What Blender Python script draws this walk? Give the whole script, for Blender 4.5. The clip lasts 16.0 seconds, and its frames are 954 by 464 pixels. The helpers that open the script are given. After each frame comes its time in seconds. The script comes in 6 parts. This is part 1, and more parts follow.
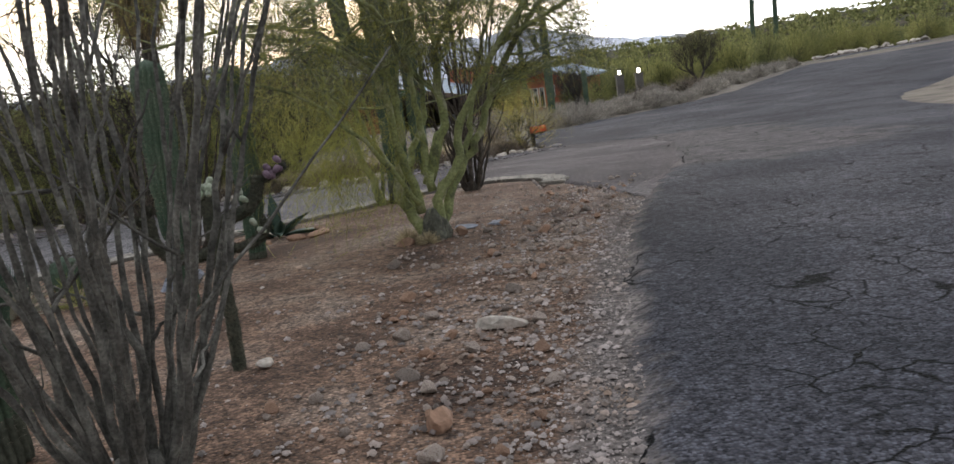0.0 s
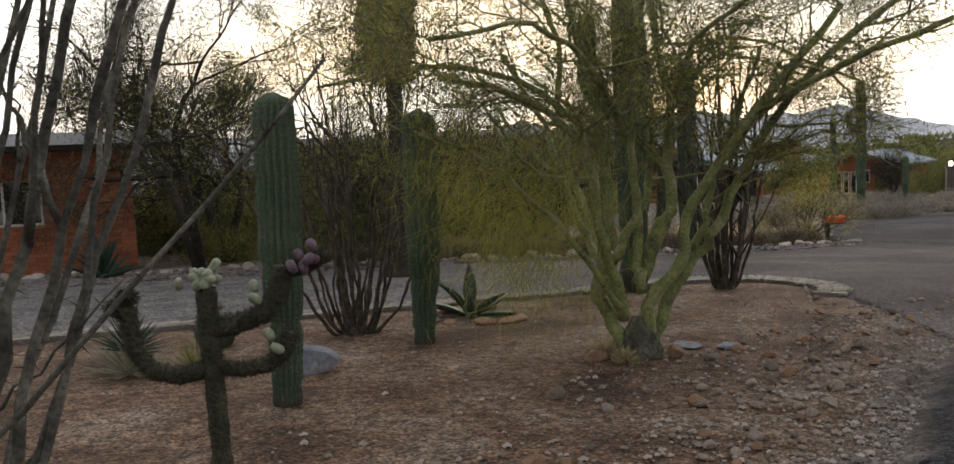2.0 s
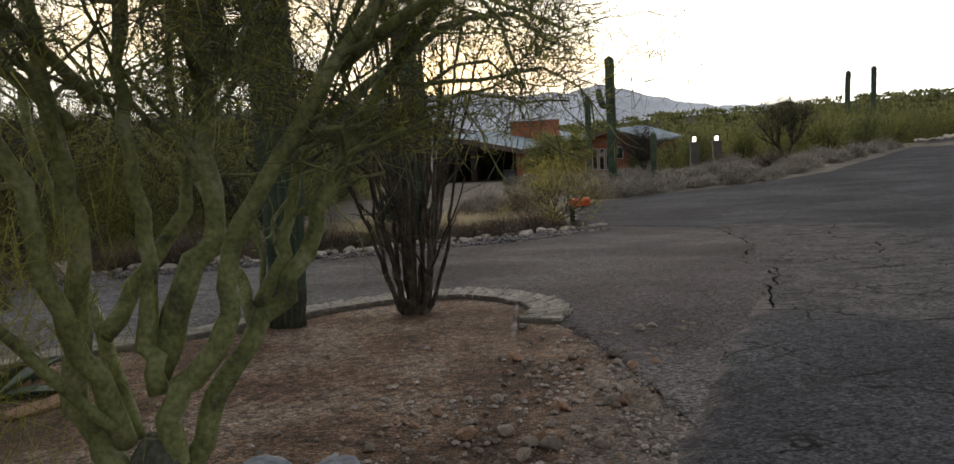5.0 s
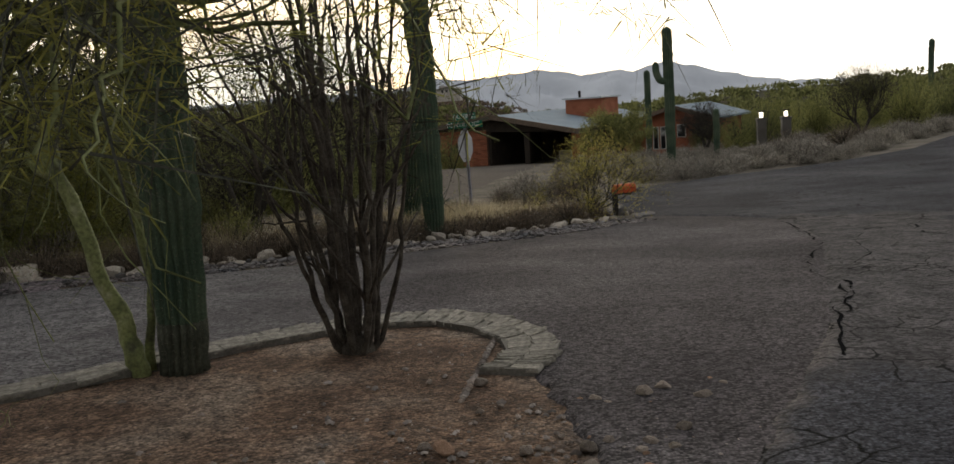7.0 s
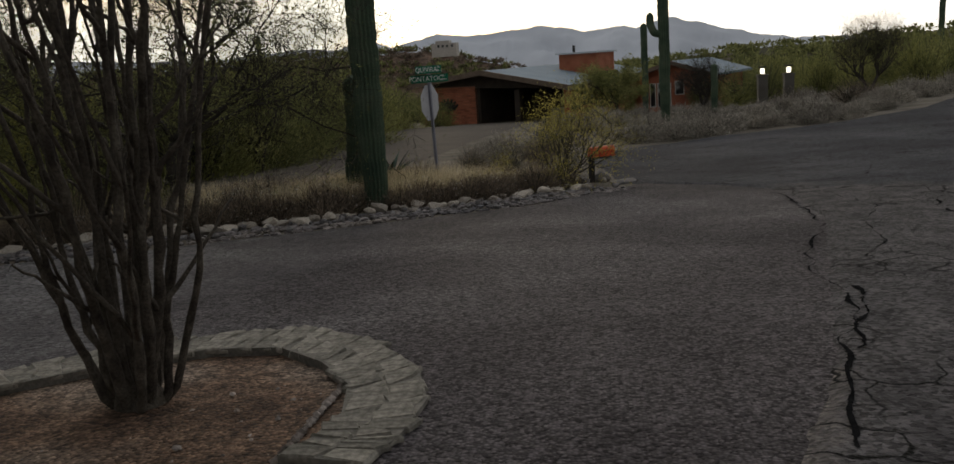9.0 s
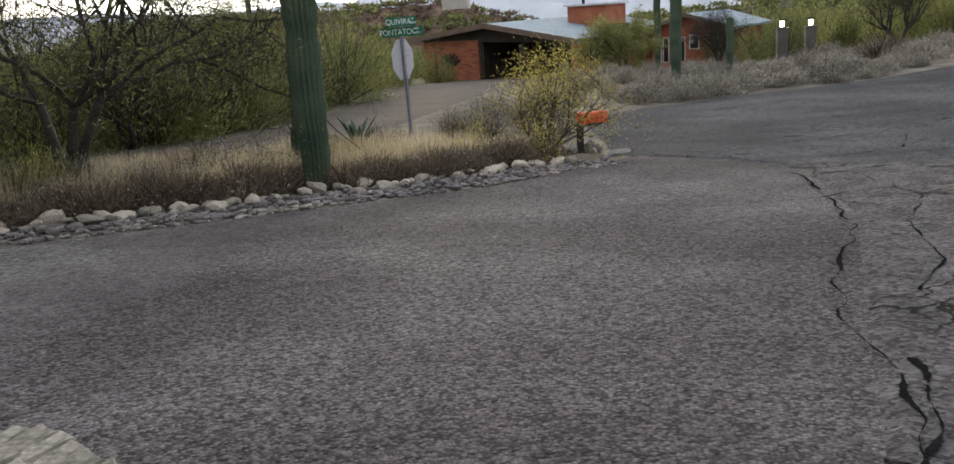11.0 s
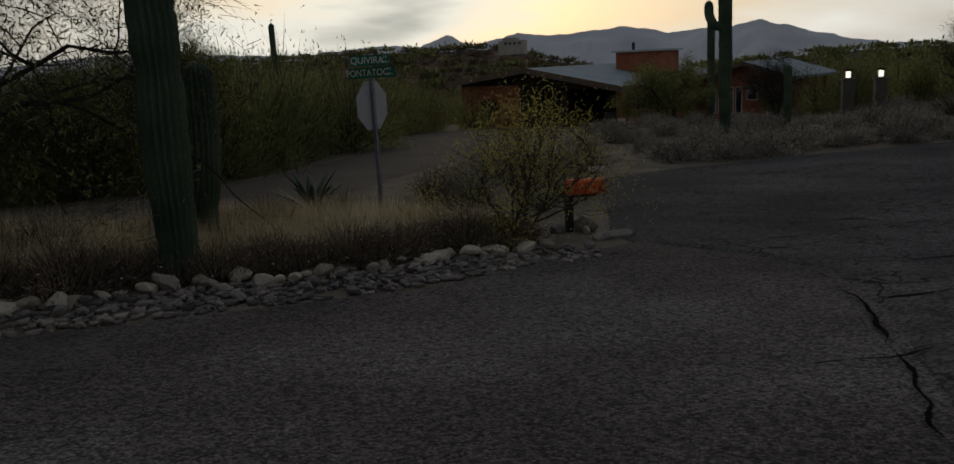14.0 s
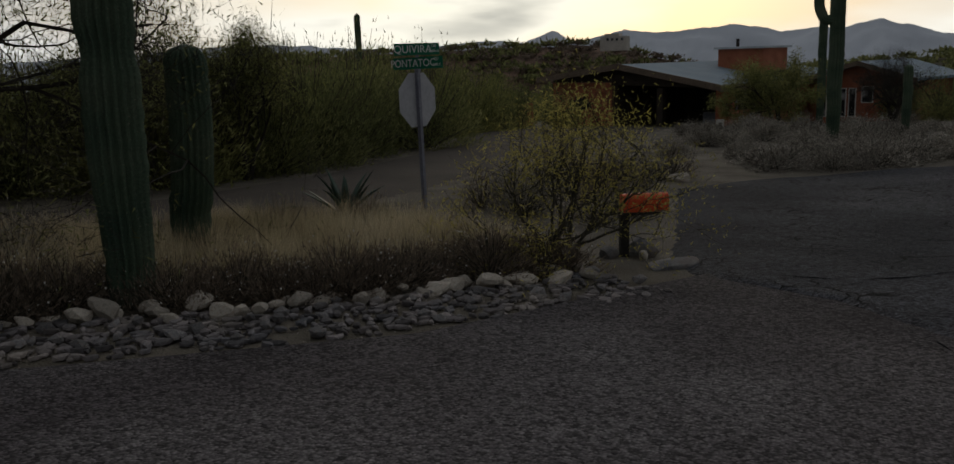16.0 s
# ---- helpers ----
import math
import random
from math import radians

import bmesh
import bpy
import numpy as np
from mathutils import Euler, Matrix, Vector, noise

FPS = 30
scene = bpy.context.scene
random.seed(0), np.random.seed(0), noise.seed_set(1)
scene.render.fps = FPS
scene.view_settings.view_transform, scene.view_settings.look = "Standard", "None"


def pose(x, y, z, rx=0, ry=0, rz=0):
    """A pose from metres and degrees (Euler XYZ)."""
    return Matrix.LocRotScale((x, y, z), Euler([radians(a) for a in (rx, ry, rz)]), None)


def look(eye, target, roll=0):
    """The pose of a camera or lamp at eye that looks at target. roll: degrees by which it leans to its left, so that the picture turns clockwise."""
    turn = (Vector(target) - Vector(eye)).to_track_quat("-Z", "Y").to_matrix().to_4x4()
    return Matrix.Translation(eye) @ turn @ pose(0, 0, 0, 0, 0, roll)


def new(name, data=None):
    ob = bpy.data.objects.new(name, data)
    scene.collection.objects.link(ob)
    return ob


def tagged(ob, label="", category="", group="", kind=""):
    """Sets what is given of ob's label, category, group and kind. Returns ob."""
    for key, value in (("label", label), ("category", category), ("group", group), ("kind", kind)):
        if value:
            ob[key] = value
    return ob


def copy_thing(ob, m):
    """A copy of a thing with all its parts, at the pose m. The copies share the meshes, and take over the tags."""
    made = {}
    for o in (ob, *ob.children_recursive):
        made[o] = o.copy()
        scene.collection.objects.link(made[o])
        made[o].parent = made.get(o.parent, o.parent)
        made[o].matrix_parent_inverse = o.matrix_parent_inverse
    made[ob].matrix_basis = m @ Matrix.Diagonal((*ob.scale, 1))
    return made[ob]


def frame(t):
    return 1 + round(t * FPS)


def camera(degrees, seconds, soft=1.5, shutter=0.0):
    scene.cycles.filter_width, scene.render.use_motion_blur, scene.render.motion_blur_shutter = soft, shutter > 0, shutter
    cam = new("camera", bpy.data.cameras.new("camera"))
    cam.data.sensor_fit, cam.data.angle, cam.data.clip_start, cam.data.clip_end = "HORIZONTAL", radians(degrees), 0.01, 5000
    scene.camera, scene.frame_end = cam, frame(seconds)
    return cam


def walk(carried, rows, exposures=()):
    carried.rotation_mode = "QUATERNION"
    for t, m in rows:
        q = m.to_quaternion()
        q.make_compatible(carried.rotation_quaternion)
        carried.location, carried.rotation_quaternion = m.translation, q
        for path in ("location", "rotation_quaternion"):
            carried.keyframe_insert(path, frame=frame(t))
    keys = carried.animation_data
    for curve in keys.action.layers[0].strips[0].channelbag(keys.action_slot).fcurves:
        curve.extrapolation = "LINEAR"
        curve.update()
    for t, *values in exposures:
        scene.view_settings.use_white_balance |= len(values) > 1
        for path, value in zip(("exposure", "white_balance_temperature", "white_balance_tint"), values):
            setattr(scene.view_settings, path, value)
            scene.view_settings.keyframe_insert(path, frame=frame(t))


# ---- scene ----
cam = camera(57.2, 16.0)
METRES, EYE, TILT, LEAN, TURN = 18.0, 1.42, -4.0, 0.0, 0.0
ROWS = [
    (0.0, 0.0, 0.0, 0.0, -0.92, -7.12, 7.38),
    (0.5, 0.0109, 0.0279, 0.0023, 1.03, -6.69, 7.85),
    (1.0, 0.0171, 0.0581, 0.0039, 4.66, -2.5, 4.08),
    (1.5, 0.0263, 0.0886, 0.0044, 13.64, -2.06, 3.28),
    (2.0, 0.0295, 0.1192, 0.0039, 18.26, -1.63, 1.11),
    (2.5, 0.0345, 0.1496, 0.0045, 19.23, -2.77, 1.14),
    (3.0, 0.0391, 0.1811, 0.0063, 17.63, -5.13, 0.81),
    (3.5, 0.0433, 0.2123, 0.008, 9.94, -5.68, 1.94),
    (4.0, 0.0528, 0.243, 0.0085, 7.45, -5.86, 2.02),
    (4.5, 0.0614, 0.2752, 0.0104, 3.83, -3.4, 2.5),
    (7.0, 0.1037, 0.4299, 0.0153, 8.27, -4.46, 3.34),
    (7.5, 0.1124, 0.4619, 0.0165, 9.91, -6.11, 3.31),
    (8.0, 0.1183, 0.4909, 0.0159, 9.63, -4.51, 3.01),
    (8.5, 0.1269, 0.5218, 0.0159, 10.02, -4.83, 3.86),
    (9.0, 0.1316, 0.5517, 0.0149, 8.38, -7.23, 3.09),
    (11.5, 0.1622, 0.7087, 0.0192, 9.63, -10.13, 3.07),
    (12.0, 0.1693, 0.7417, 0.0195, 9.08, -8.97, 3.72),
    (12.5, 0.1739, 0.7742, 0.0211, 10.5, -7.43, -0.08),
    (13.0, 0.1816, 0.807, 0.0202, 10.87, -4.69, -0.42),
    (13.5, 0.1873, 0.8395, 0.0218, 12.77, -5.8, -0.37),
    (14.0, 0.195, 0.8715, 0.022, 13.48, -7.09, 1.65),
    (14.5, 0.2047, 0.9021, 0.0223, 14.35, -7.8, 1.77),
    (15.0, 0.2085, 0.9279, 0.0214, 14.16, -7.8, 1.05),
    (15.5, 0.2111, 0.9541, 0.0231, 14.14, -7.33, 1.37),
    (16.0, 0.2077, 0.9733, 0.0238, 20.1, -7.26, 0.28),
]
EXPO = [(0, 0.5, 6300, 12), (0.6, 0.5, 6500, 12), (1.0, 0.11, 6500, 12), (1.5, -0.05, 6700, 12), (2.5, 0.2, 7000, 12), (3.5, 0.42, 6800, 11), (4.1, 0.43, 6800, 11), (4.5, -0.1, 6700, 10), (7, -0.55, 6900, 9), (7.5, -0.42, 6900, 9), (8, -0.55, 6800, 9), (9, -1.0, 6800, 9), (11.5, 0.67, 6400, 10), (12, 0.29, 6400, 10), (12.5, 0.35, 6400, 10), (13, -1.05, 6600, 8), (13.5, -1.95, 6450, 8), (14, -2.2, 6450, 8), (14.5, -1.25, 6400, 10), (15.5, -1.58, 6500, 9), (16, -1.95, 6500, 8)]
walk(cam, [(t, pose(0, 0, EYE, TILT, LEAN, TURN) @ pose(METRES * x, METRES * y, METRES * z, 90 + pitch, roll, yaw)) for t, x, y, z, yaw, pitch, roll in ROWS], EXPO)

# ground height
def ground_z(x, y):
    """The lie of the land: it falls ahead, climbs gently to the far right and drops to the valley on the left."""
    z = float(np.interp(y, (-60, 0, 7, 14, 21, 27, 36, 45, 53, 62, 75, 130, 400, 4000), (3.0, 0.0, -0.24, -0.58, -1.07, -1.45, -1.8, -2.0, -2.3, -2.8, -3.3, -8.0, -45.0, -90.0)))
    if x > 4:
        z += 0.045 * (x - 4) * min(1.0, max(0.0, (y - 14) / 22)) * (1.0 if x < 60 else 60 / x)
    if x < -6:
        z -= 0.012 * min(-6 - x, 12) + 0.06 * min(max(0.0, -20 - x), 130) * (1.0 if y > 0 else 0.2)
    return z
# end ground height


# ---- light ----
SUN_AZ, SUN_EL = radians(14), radians(7)
world = bpy.data.worlds.new("world")
scene.world = world
world.use_nodes = True
wn, wl = world.node_tree.nodes, world.node_tree.links
wn.clear()
sky = wn.new("ShaderNodeTexSky")
sky.sky_type, sky.sun_disc = "NISHITA", False
sky.sun_elevation, sky.sun_rotation = SUN_EL, -SUN_AZ
sky.air_density, sky.dust_density, sky.ozone_density = 1.0, 2.5, 1.0
wtc = wn.new("ShaderNodeTexCoord")
wmap = wn.new("ShaderNodeMapping")
wmap.inputs["Scale"].default_value = (1.2, 1.2, 5.0)
wl.new(wtc.outputs["Generated"], wmap.inputs["Vector"])
cloud = wn.new("ShaderNodeTexNoise")
cloud.inputs["Scale"].default_value, cloud.inputs["Detail"].default_value = 2.2, 6.0
wl.new(wmap.outputs["Vector"], cloud.inputs["Vector"])
cover = wn.new("ShaderNodeValToRGB")
cover.color_ramp.elements[0].position, cover.color_ramp.elements[0].color = 0.40, (0.55, 0.55, 0.55, 1)
cover.color_ramp.elements[1].position, cover.color_ramp.elements[1].color = 0.62, (1, 1, 1, 1)
wl.new(cloud.outputs["Fac"], cover.inputs["Fac"])
tone = wn.new("ShaderNodeValToRGB")
tone.color_ramp.elements[0].position, tone.color_ramp.elements[0].color = 0.5, (9.3, 9.4, 9.5, 1)
tone.color_ramp.elements[1].position, tone.color_ramp.elements[1].color = 0.64, (3.9, 4.1, 4.4, 1)
high = wn.new("ShaderNodeSeparateXYZ")
wl.new(wtc.outputs["Generated"], high.inputs[0])
clear = wn.new("ShaderNodeMapRange")
for i, value in enumerate((0.06, 0.15, -0.12, 0.05)):
    clear.inputs[i + 1].default_value = value
wl.new(high.outputs["Z"], clear.inputs[0])
layer = wn.new("ShaderNodeMath")
wl.new(cloud.outputs["Fac"], layer.inputs[0])
wl.new(clear.outputs[0], layer.inputs[1])
wl.new(layer.outputs[0], tone.inputs["Fac"])
wmix = wn.new("ShaderNodeMixRGB")
wl.new(cover.outputs["Color"], wmix.inputs["Fac"])
wl.new(sky.outputs["Color"], wmix.inputs["Color1"])
wl.new(tone.outputs["Color"], wmix.inputs["Color2"])
toward = wn.new("ShaderNodeVectorMath")
toward.operation = "DOT_PRODUCT"
toward.inputs[1].default_value = (-math.sin(SUN_AZ) * math.cos(SUN_EL), math.cos(SUN_AZ) * math.cos(SUN_EL), math.sin(SUN_EL))
wl.new(wtc.outputs["Generated"], toward.inputs[0])
glow = wn.new("ShaderNodeMapRange")
glow.interpolation_type = "SMOOTHSTEP"
for i, value in enumerate((0.3, 1.0, 0.9, 3.6)):
    glow.inputs[i + 1].default_value = value
wl.new(toward.outputs["Value"], glow.inputs[0])
lit = wn.new("ShaderNodeVectorMath")
lit.operation = "SCALE"
wl.new(tone.outputs["Color"], lit.inputs[0])
wl.new(glow.outputs[0], lit.inputs["Scale"])
warm = wn.new("ShaderNodeMixRGB")
warm.blend_type = "MULTIPLY"
near_sun = wn.new("ShaderNodeMapRange")
for i, value in enumerate((0.8, 0.99, 0.0, 1.0)):
    near_sun.inputs[i + 1].default_value = value
wl.new(toward.outputs["Value"], near_sun.inputs[0])
wl.new(near_sun.outputs[0], warm.inputs["Fac"])
wl.new(lit.outputs[0], warm.inputs["Color1"])
warm.inputs["Color2"].default_value = (1.0, 0.94, 0.8, 1)
wl.new(warm.outputs["Color"], wmix.inputs["Color2"])
bg = wn.new("ShaderNodeBackground")
bg.inputs["Strength"].default_value = 0.12
wout = wn.new("ShaderNodeOutputWorld")
wl.new(wmix.outputs["Color"], bg.inputs["Color"])
wl.new(bg.outputs["Background"], wout.inputs["Surface"])
sun = new("sun", bpy.data.lights.new("sun", "SUN"))
sun.data.energy, sun.data.angle, sun.data.color = 0.5, radians(14), (1.0, 0.83, 0.6)
sun.matrix_world = look((0, 0, 0), (math.sin(SUN_AZ) * math.cos(SUN_EL), -math.cos(SUN_AZ) * math.cos(SUN_EL), -math.sin(SUN_EL)))
sun.location = (-20, 60, 30)


# ---- materials ----
def mat(name, colors, scale=3.0, rough=0.85, bump=0.3, bscale=40.0, fine=0.25, metal=0.0, pebble=0.0, rand=0.0, island=0.0, emit=None, wave=None, dist=0.01):
    """A material: colours laid by broad noise, broken by fine noise, with relief. pebble: size of the chips whose own colours show."""
    m = bpy.data.materials.new(name)
    m.use_nodes = True
    n, l = m.node_tree.nodes, m.node_tree.links
    p = n["Principled BSDF"]
    tc = n.new("ShaderNodeTexCoord")
    a = n.new("ShaderNodeTexNoise")
    a.inputs["Scale"].default_value, a.inputs["Detail"].default_value = scale, 5
    l.new(tc.outputs["Object"], a.inputs["Vector"])
    r = n.new("ShaderNodeValToRGB")
    k = len(colors)
    while len(r.color_ramp.elements) < k:
        r.color_ramp.elements.new(0.5)
    for i, c in enumerate(colors):
        e = r.color_ramp.elements[i]
        e.position, e.color = (0.5 if k == 1 else 0.32 + 0.36 * i / (k - 1)), (*c, 1)
    l.new(a.outputs["Fac"], r.inputs["Fac"])
    out = r.outputs["Color"]
    b = n.new("ShaderNodeTexNoise")
    b.inputs["Scale"].default_value, b.inputs["Detail"].default_value = bscale, 4
    l.new(tc.outputs["Object"], b.inputs["Vector"])
    height = b.outputs["Fac"]

    def scaled(col, fac, lo, hi, source=(0.3, 0.7)):
        mr = n.new("ShaderNodeMapRange")
        mr.inputs[1].default_value, mr.inputs[2].default_value = source
        mr.inputs[3].default_value, mr.inputs[4].default_value = lo, hi
        l.new(fac, mr.inputs[0])
        mx = n.new("ShaderNodeVectorMath")
        mx.operation = "SCALE"
        l.new(col, mx.inputs[0])
        l.new(mr.outputs[0], mx.inputs["Scale"])
        return mx.outputs[0]

    out = scaled(out, b.outputs["Fac"], 1 - fine, 1 + fine)
    if pebble:
        v = n.new("ShaderNodeTexVoronoi")
        v.inputs["Scale"].default_value = 1 / pebble
        l.new(tc.outputs["Object"], v.inputs["Vector"])
        bw = n.new("ShaderNodeSeparateColor")
        l.new(v.outputs["Color"], bw.inputs[0])
        out = scaled(out, bw.outputs[0], 0.4, 2.0, (0, 1))
        out = scaled(out, v.outputs["Distance"], 1.15, 0.7, (0.2, 0.7))
        height = v.outputs["Distance"]
    if rand:
        oi = n.new("ShaderNodeObjectInfo")
        out = scaled(out, oi.outputs["Random"], 1 - rand, 1 + rand, (0, 1))
    if island:
        g = n.new("ShaderNodeNewGeometry")
        out = scaled(out, g.outputs["Random Per Island"], 1 - island, 1 + island, (0, 1))
    if wave:
        w = n.new("ShaderNodeTexWave")
        w.bands_direction = wave[0]
        w.inputs["Scale"].default_value, w.inputs["Distortion"].default_value = wave[1], 3
        l.new(tc.outputs["Object"], w.inputs["Vector"])
        out = scaled(out, w.outputs["Fac"], 0.75, 1.15, (0, 1))
    l.new(out, p.inputs["Base Color"])
    p.inputs["Roughness"].default_value, p.inputs["Metallic"].default_value = rough, metal
    p.inputs["Specular IOR Level"].default_value = 0.3
    bp = n.new("ShaderNodeBump")
    bp.inputs["Strength"].default_value, bp.inputs["Distance"].default_value = bump, dist
    bp.invert = bool(pebble)
    l.new(height, bp.inputs["Height"])
    l.new(bp.outputs["Normal"], p.inputs["Normal"])
    if emit:
        p.inputs["Emission Color"].default_value, p.inputs["Emission Strength"].default_value = (*emit[0], 1), emit[1]
    return m


def leaf_mat(m, share=0.5):
    """Lets light through thin leaves."""
    n, l = m.node_tree.nodes, m.node_tree.links
    p, o = n["Principled BSDF"], n["Material Output"]
    tr, mx = n.new("ShaderNodeBsdfTranslucent"), n.new("ShaderNodeMixShader")
    l.new(p.inputs["Base Color"].links[0].from_socket, tr.inputs["Color"])
    mx.inputs[0].default_value = share
    l.new(p.outputs[0], mx.inputs[1])
    l.new(tr.outputs[0], mx.inputs[2])
    l.new(mx.outputs[0], o.inputs["Surface"])


M_DIRT = mat("reddish_dirt", [(0.062, 0.036, 0.024), (0.14, 0.088, 0.06), (0.205, 0.155, 0.122)], 1.3, 0.95, 1.0, 11, 0.5, pebble=0.019, dist=0.012)
M_FIELD = mat("dry_field_soil", [(0.12, 0.10, 0.08), (0.2, 0.17, 0.14), (0.26, 0.22, 0.18)], 0.25, 0.95, 0.6, 9, 0.3)
M_ROAD = mat("worn_asphalt", [(0.026, 0.0275, 0.034), (0.043, 0.044, 0.053), (0.066, 0.066, 0.076)], 0.45, 0.9, 1.0, 14, 0.35, pebble=0.018, dist=0.009)
M_DRIVE = mat("chip_seal_gravel", [(0.053, 0.047, 0.051), (0.077, 0.069, 0.073), (0.115, 0.106, 0.11)], 0.5, 0.92, 1.0, 16, 0.22, pebble=0.019, dist=0.01)
M_CRACK = mat("dark_crack", [(0.008, 0.008, 0.0085), (0.016, 0.016, 0.017)], 9, 1.0, 0.5, 60)
M_STONE = mat("pale_stone", [(0.28, 0.24, 0.2), (0.44, 0.4, 0.35), (0.38, 0.31, 0.26)], 6, 0.9, 0.5, 35, 0.25, rand=0.35)
M_PEB = mat("pebbles", [(0.16, 0.13, 0.115), (0.32, 0.28, 0.26), (0.22, 0.16, 0.12)], 1.5, 0.9, 0.4, 60, 0.2, island=0.5)
M_ROCKD = mat("grey_river_stone", [(0.11, 0.11, 0.12), (0.2, 0.19, 0.19), (0.17, 0.14, 0.13)], 5, 0.85, 0.4, 40, 0.25, rand=0.4)
M_FLAG = mat("flagstone_mortar", [(0.14, 0.13, 0.11), (0.25, 0.23, 0.2), (0.19, 0.17, 0.145)], 5, 0.9, 0.9, 30, 0.4, rand=0.25)
M_SAG = mat("saguaro_skin", [(0.038, 0.068, 0.045), (0.068, 0.103, 0.065), (0.105, 0.132, 0.088)], 2.0, 0.65, 0.4, 60, 0.3)
M_SAGB = mat("corky_saguaro_base", [(0.05, 0.055, 0.04), (0.095, 0.098, 0.072)], 6, 0.9, 0.8, 40, 0.35)
M_SPINE = mat("pale_spines", [(0.22, 0.2, 0.15), (0.3, 0.27, 0.2)], 8, 0.8, 0.1, 50)
M_OCO = mat("ocotillo_bark", [(0.048, 0.046, 0.04), (0.105, 0.1, 0.087), (0.19, 0.182, 0.158)], 9, 0.9, 0.9, 70, 0.4)
M_OCOD = mat("brown_ocotillo_bark", [(0.035, 0.028, 0.023), (0.075, 0.062, 0.05), (0.12, 0.105, 0.085)], 9, 0.9, 0.9, 70, 0.4)
M_CLOD = mat("dull_pinkish_stone", [(0.15, 0.115, 0.095), (0.28, 0.235, 0.2), (0.22, 0.17, 0.14)], 6, 0.9, 0.5, 35, 0.3, rand=0.4)
M_PV = mat("green_palo_verde_bark", [(0.09, 0.095, 0.05), (0.18, 0.2, 0.08), (0.24, 0.26, 0.11), (0.32, 0.32, 0.2)], 5, 0.7, 0.6, 40, 0.3)
M_PVB = mat("dark_knotted_bark", [(0.045, 0.045, 0.036), (0.15, 0.15, 0.115)], 7, 0.9, 1.0, 30, 0.4, dist=0.02)
M_BARK = mat("dark_mesquite_bark", [(0.03, 0.027, 0.022), (0.065, 0.055, 0.045)], 5, 0.95, 0.9, 30, 0.4)
M_TWIG = mat("dark_twigs", [(0.04, 0.038, 0.028), (0.08, 0.07, 0.05)], 5, 0.9, 0.2, 30)
M_PVLEAF = mat("palo_verde_twiglets", [(0.2, 0.21, 0.05), (0.3, 0.3, 0.08), (0.36, 0.34, 0.11)], 1.5, 0.75, 0.05, 30, 0.2, island=0.35)
M_LEAFD = mat("dark_desert_leaves", [(0.125, 0.135, 0.055), (0.185, 0.195, 0.078), (0.25, 0.25, 0.105)], 0.8, 0.8, 0.05, 30, 0.2, island=0.5)
M_LEAFO = mat("olive_leaves", [(0.16, 0.17, 0.058), (0.235, 0.24, 0.085), (0.31, 0.3, 0.115)], 0.6, 0.8, 0.05, 30, 0.2, island=0.5)
M_YEL = mat("yellow_green_leaves", [(0.36, 0.32, 0.085), (0.5, 0.43, 0.13)], 2, 0.75, 0.05, 30, 0.2, island=0.35)
M_GREY = mat("grey_brush_leaves", [(0.2, 0.18, 0.155), (0.33, 0.3, 0.26), (0.45, 0.41, 0.36)], 1.2, 0.9, 0.05, 30, 0.2, island=0.65, rand=0.2)
M_DRYB = mat("dry_brown_brush", [(0.15, 0.115, 0.085), (0.27, 0.215, 0.17)], 1.5, 0.9, 0.05, 30, 0.2, island=0.45)
M_GRASS = mat("dry_straw", [(0.3, 0.25, 0.155), (0.46, 0.39, 0.26), (0.56, 0.49, 0.36)], 0.8, 0.85, 0.05, 30, 0.2, island=0.4)
M_AGAVE = mat("agave_flesh", [(0.03, 0.06, 0.045), (0.05, 0.085, 0.06)], 5, 0.5, 0.2, 40, 0.2)
M_CHOL = mat("cholla_skin", [(0.04, 0.045, 0.03), (0.09, 0.085, 0.06)], 14, 0.9, 1.0, 60, 0.4, dist=0.02)
M_FLOW = mat("pale_cholla_fruit", [(0.22, 0.26, 0.18), (0.38, 0.4, 0.32)], 12, 0.8, 0.4, 40)
M_FRUITP = mat("dusty_purple_fruit", [(0.1, 0.065, 0.085), (0.19, 0.13, 0.165)], 12, 0.8, 0.4, 40)
M_BRICK = mat("red_brick", [(0.2, 0.075, 0.045), (0.3, 0.115, 0.07)], 4, 0.9, 0.4, 50, 0.2, rand=0.2)
M_MORTAR = mat("mortar", [(0.16, 0.09, 0.065), (0.22, 0.13, 0.1)], 4, 0.95, 0.4, 60)
M_FASC = mat("brown_painted_wood", [(0.13, 0.095, 0.07), (0.17, 0.125, 0.095)], 2, 0.7, 0.2, 20)
M_ROOF = mat("pale_blue_roof_coating", [(0.2, 0.26, 0.32), (0.25, 0.31, 0.37)], 0.5, 0.85, 0.1, 10, 0.08)
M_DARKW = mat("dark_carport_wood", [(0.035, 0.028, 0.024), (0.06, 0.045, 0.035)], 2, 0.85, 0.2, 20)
M_GLASS = mat("dark_window_glass", [(0.02, 0.023, 0.026)], 2, 0.06, 0.0, 20, 0.0)
M_WHITE = mat("white_frame_paint", [(0.62, 0.6, 0.56), (0.72, 0.7, 0.66)], 3, 0.5, 0.1, 20, 0.1)
M_SIGNB = mat("bare_aluminium_sign_back", [(0.42, 0.42, 0.46), (0.5, 0.5, 0.53)], 4, 0.5, 0.1, 20, 0.08, metal=0.25)
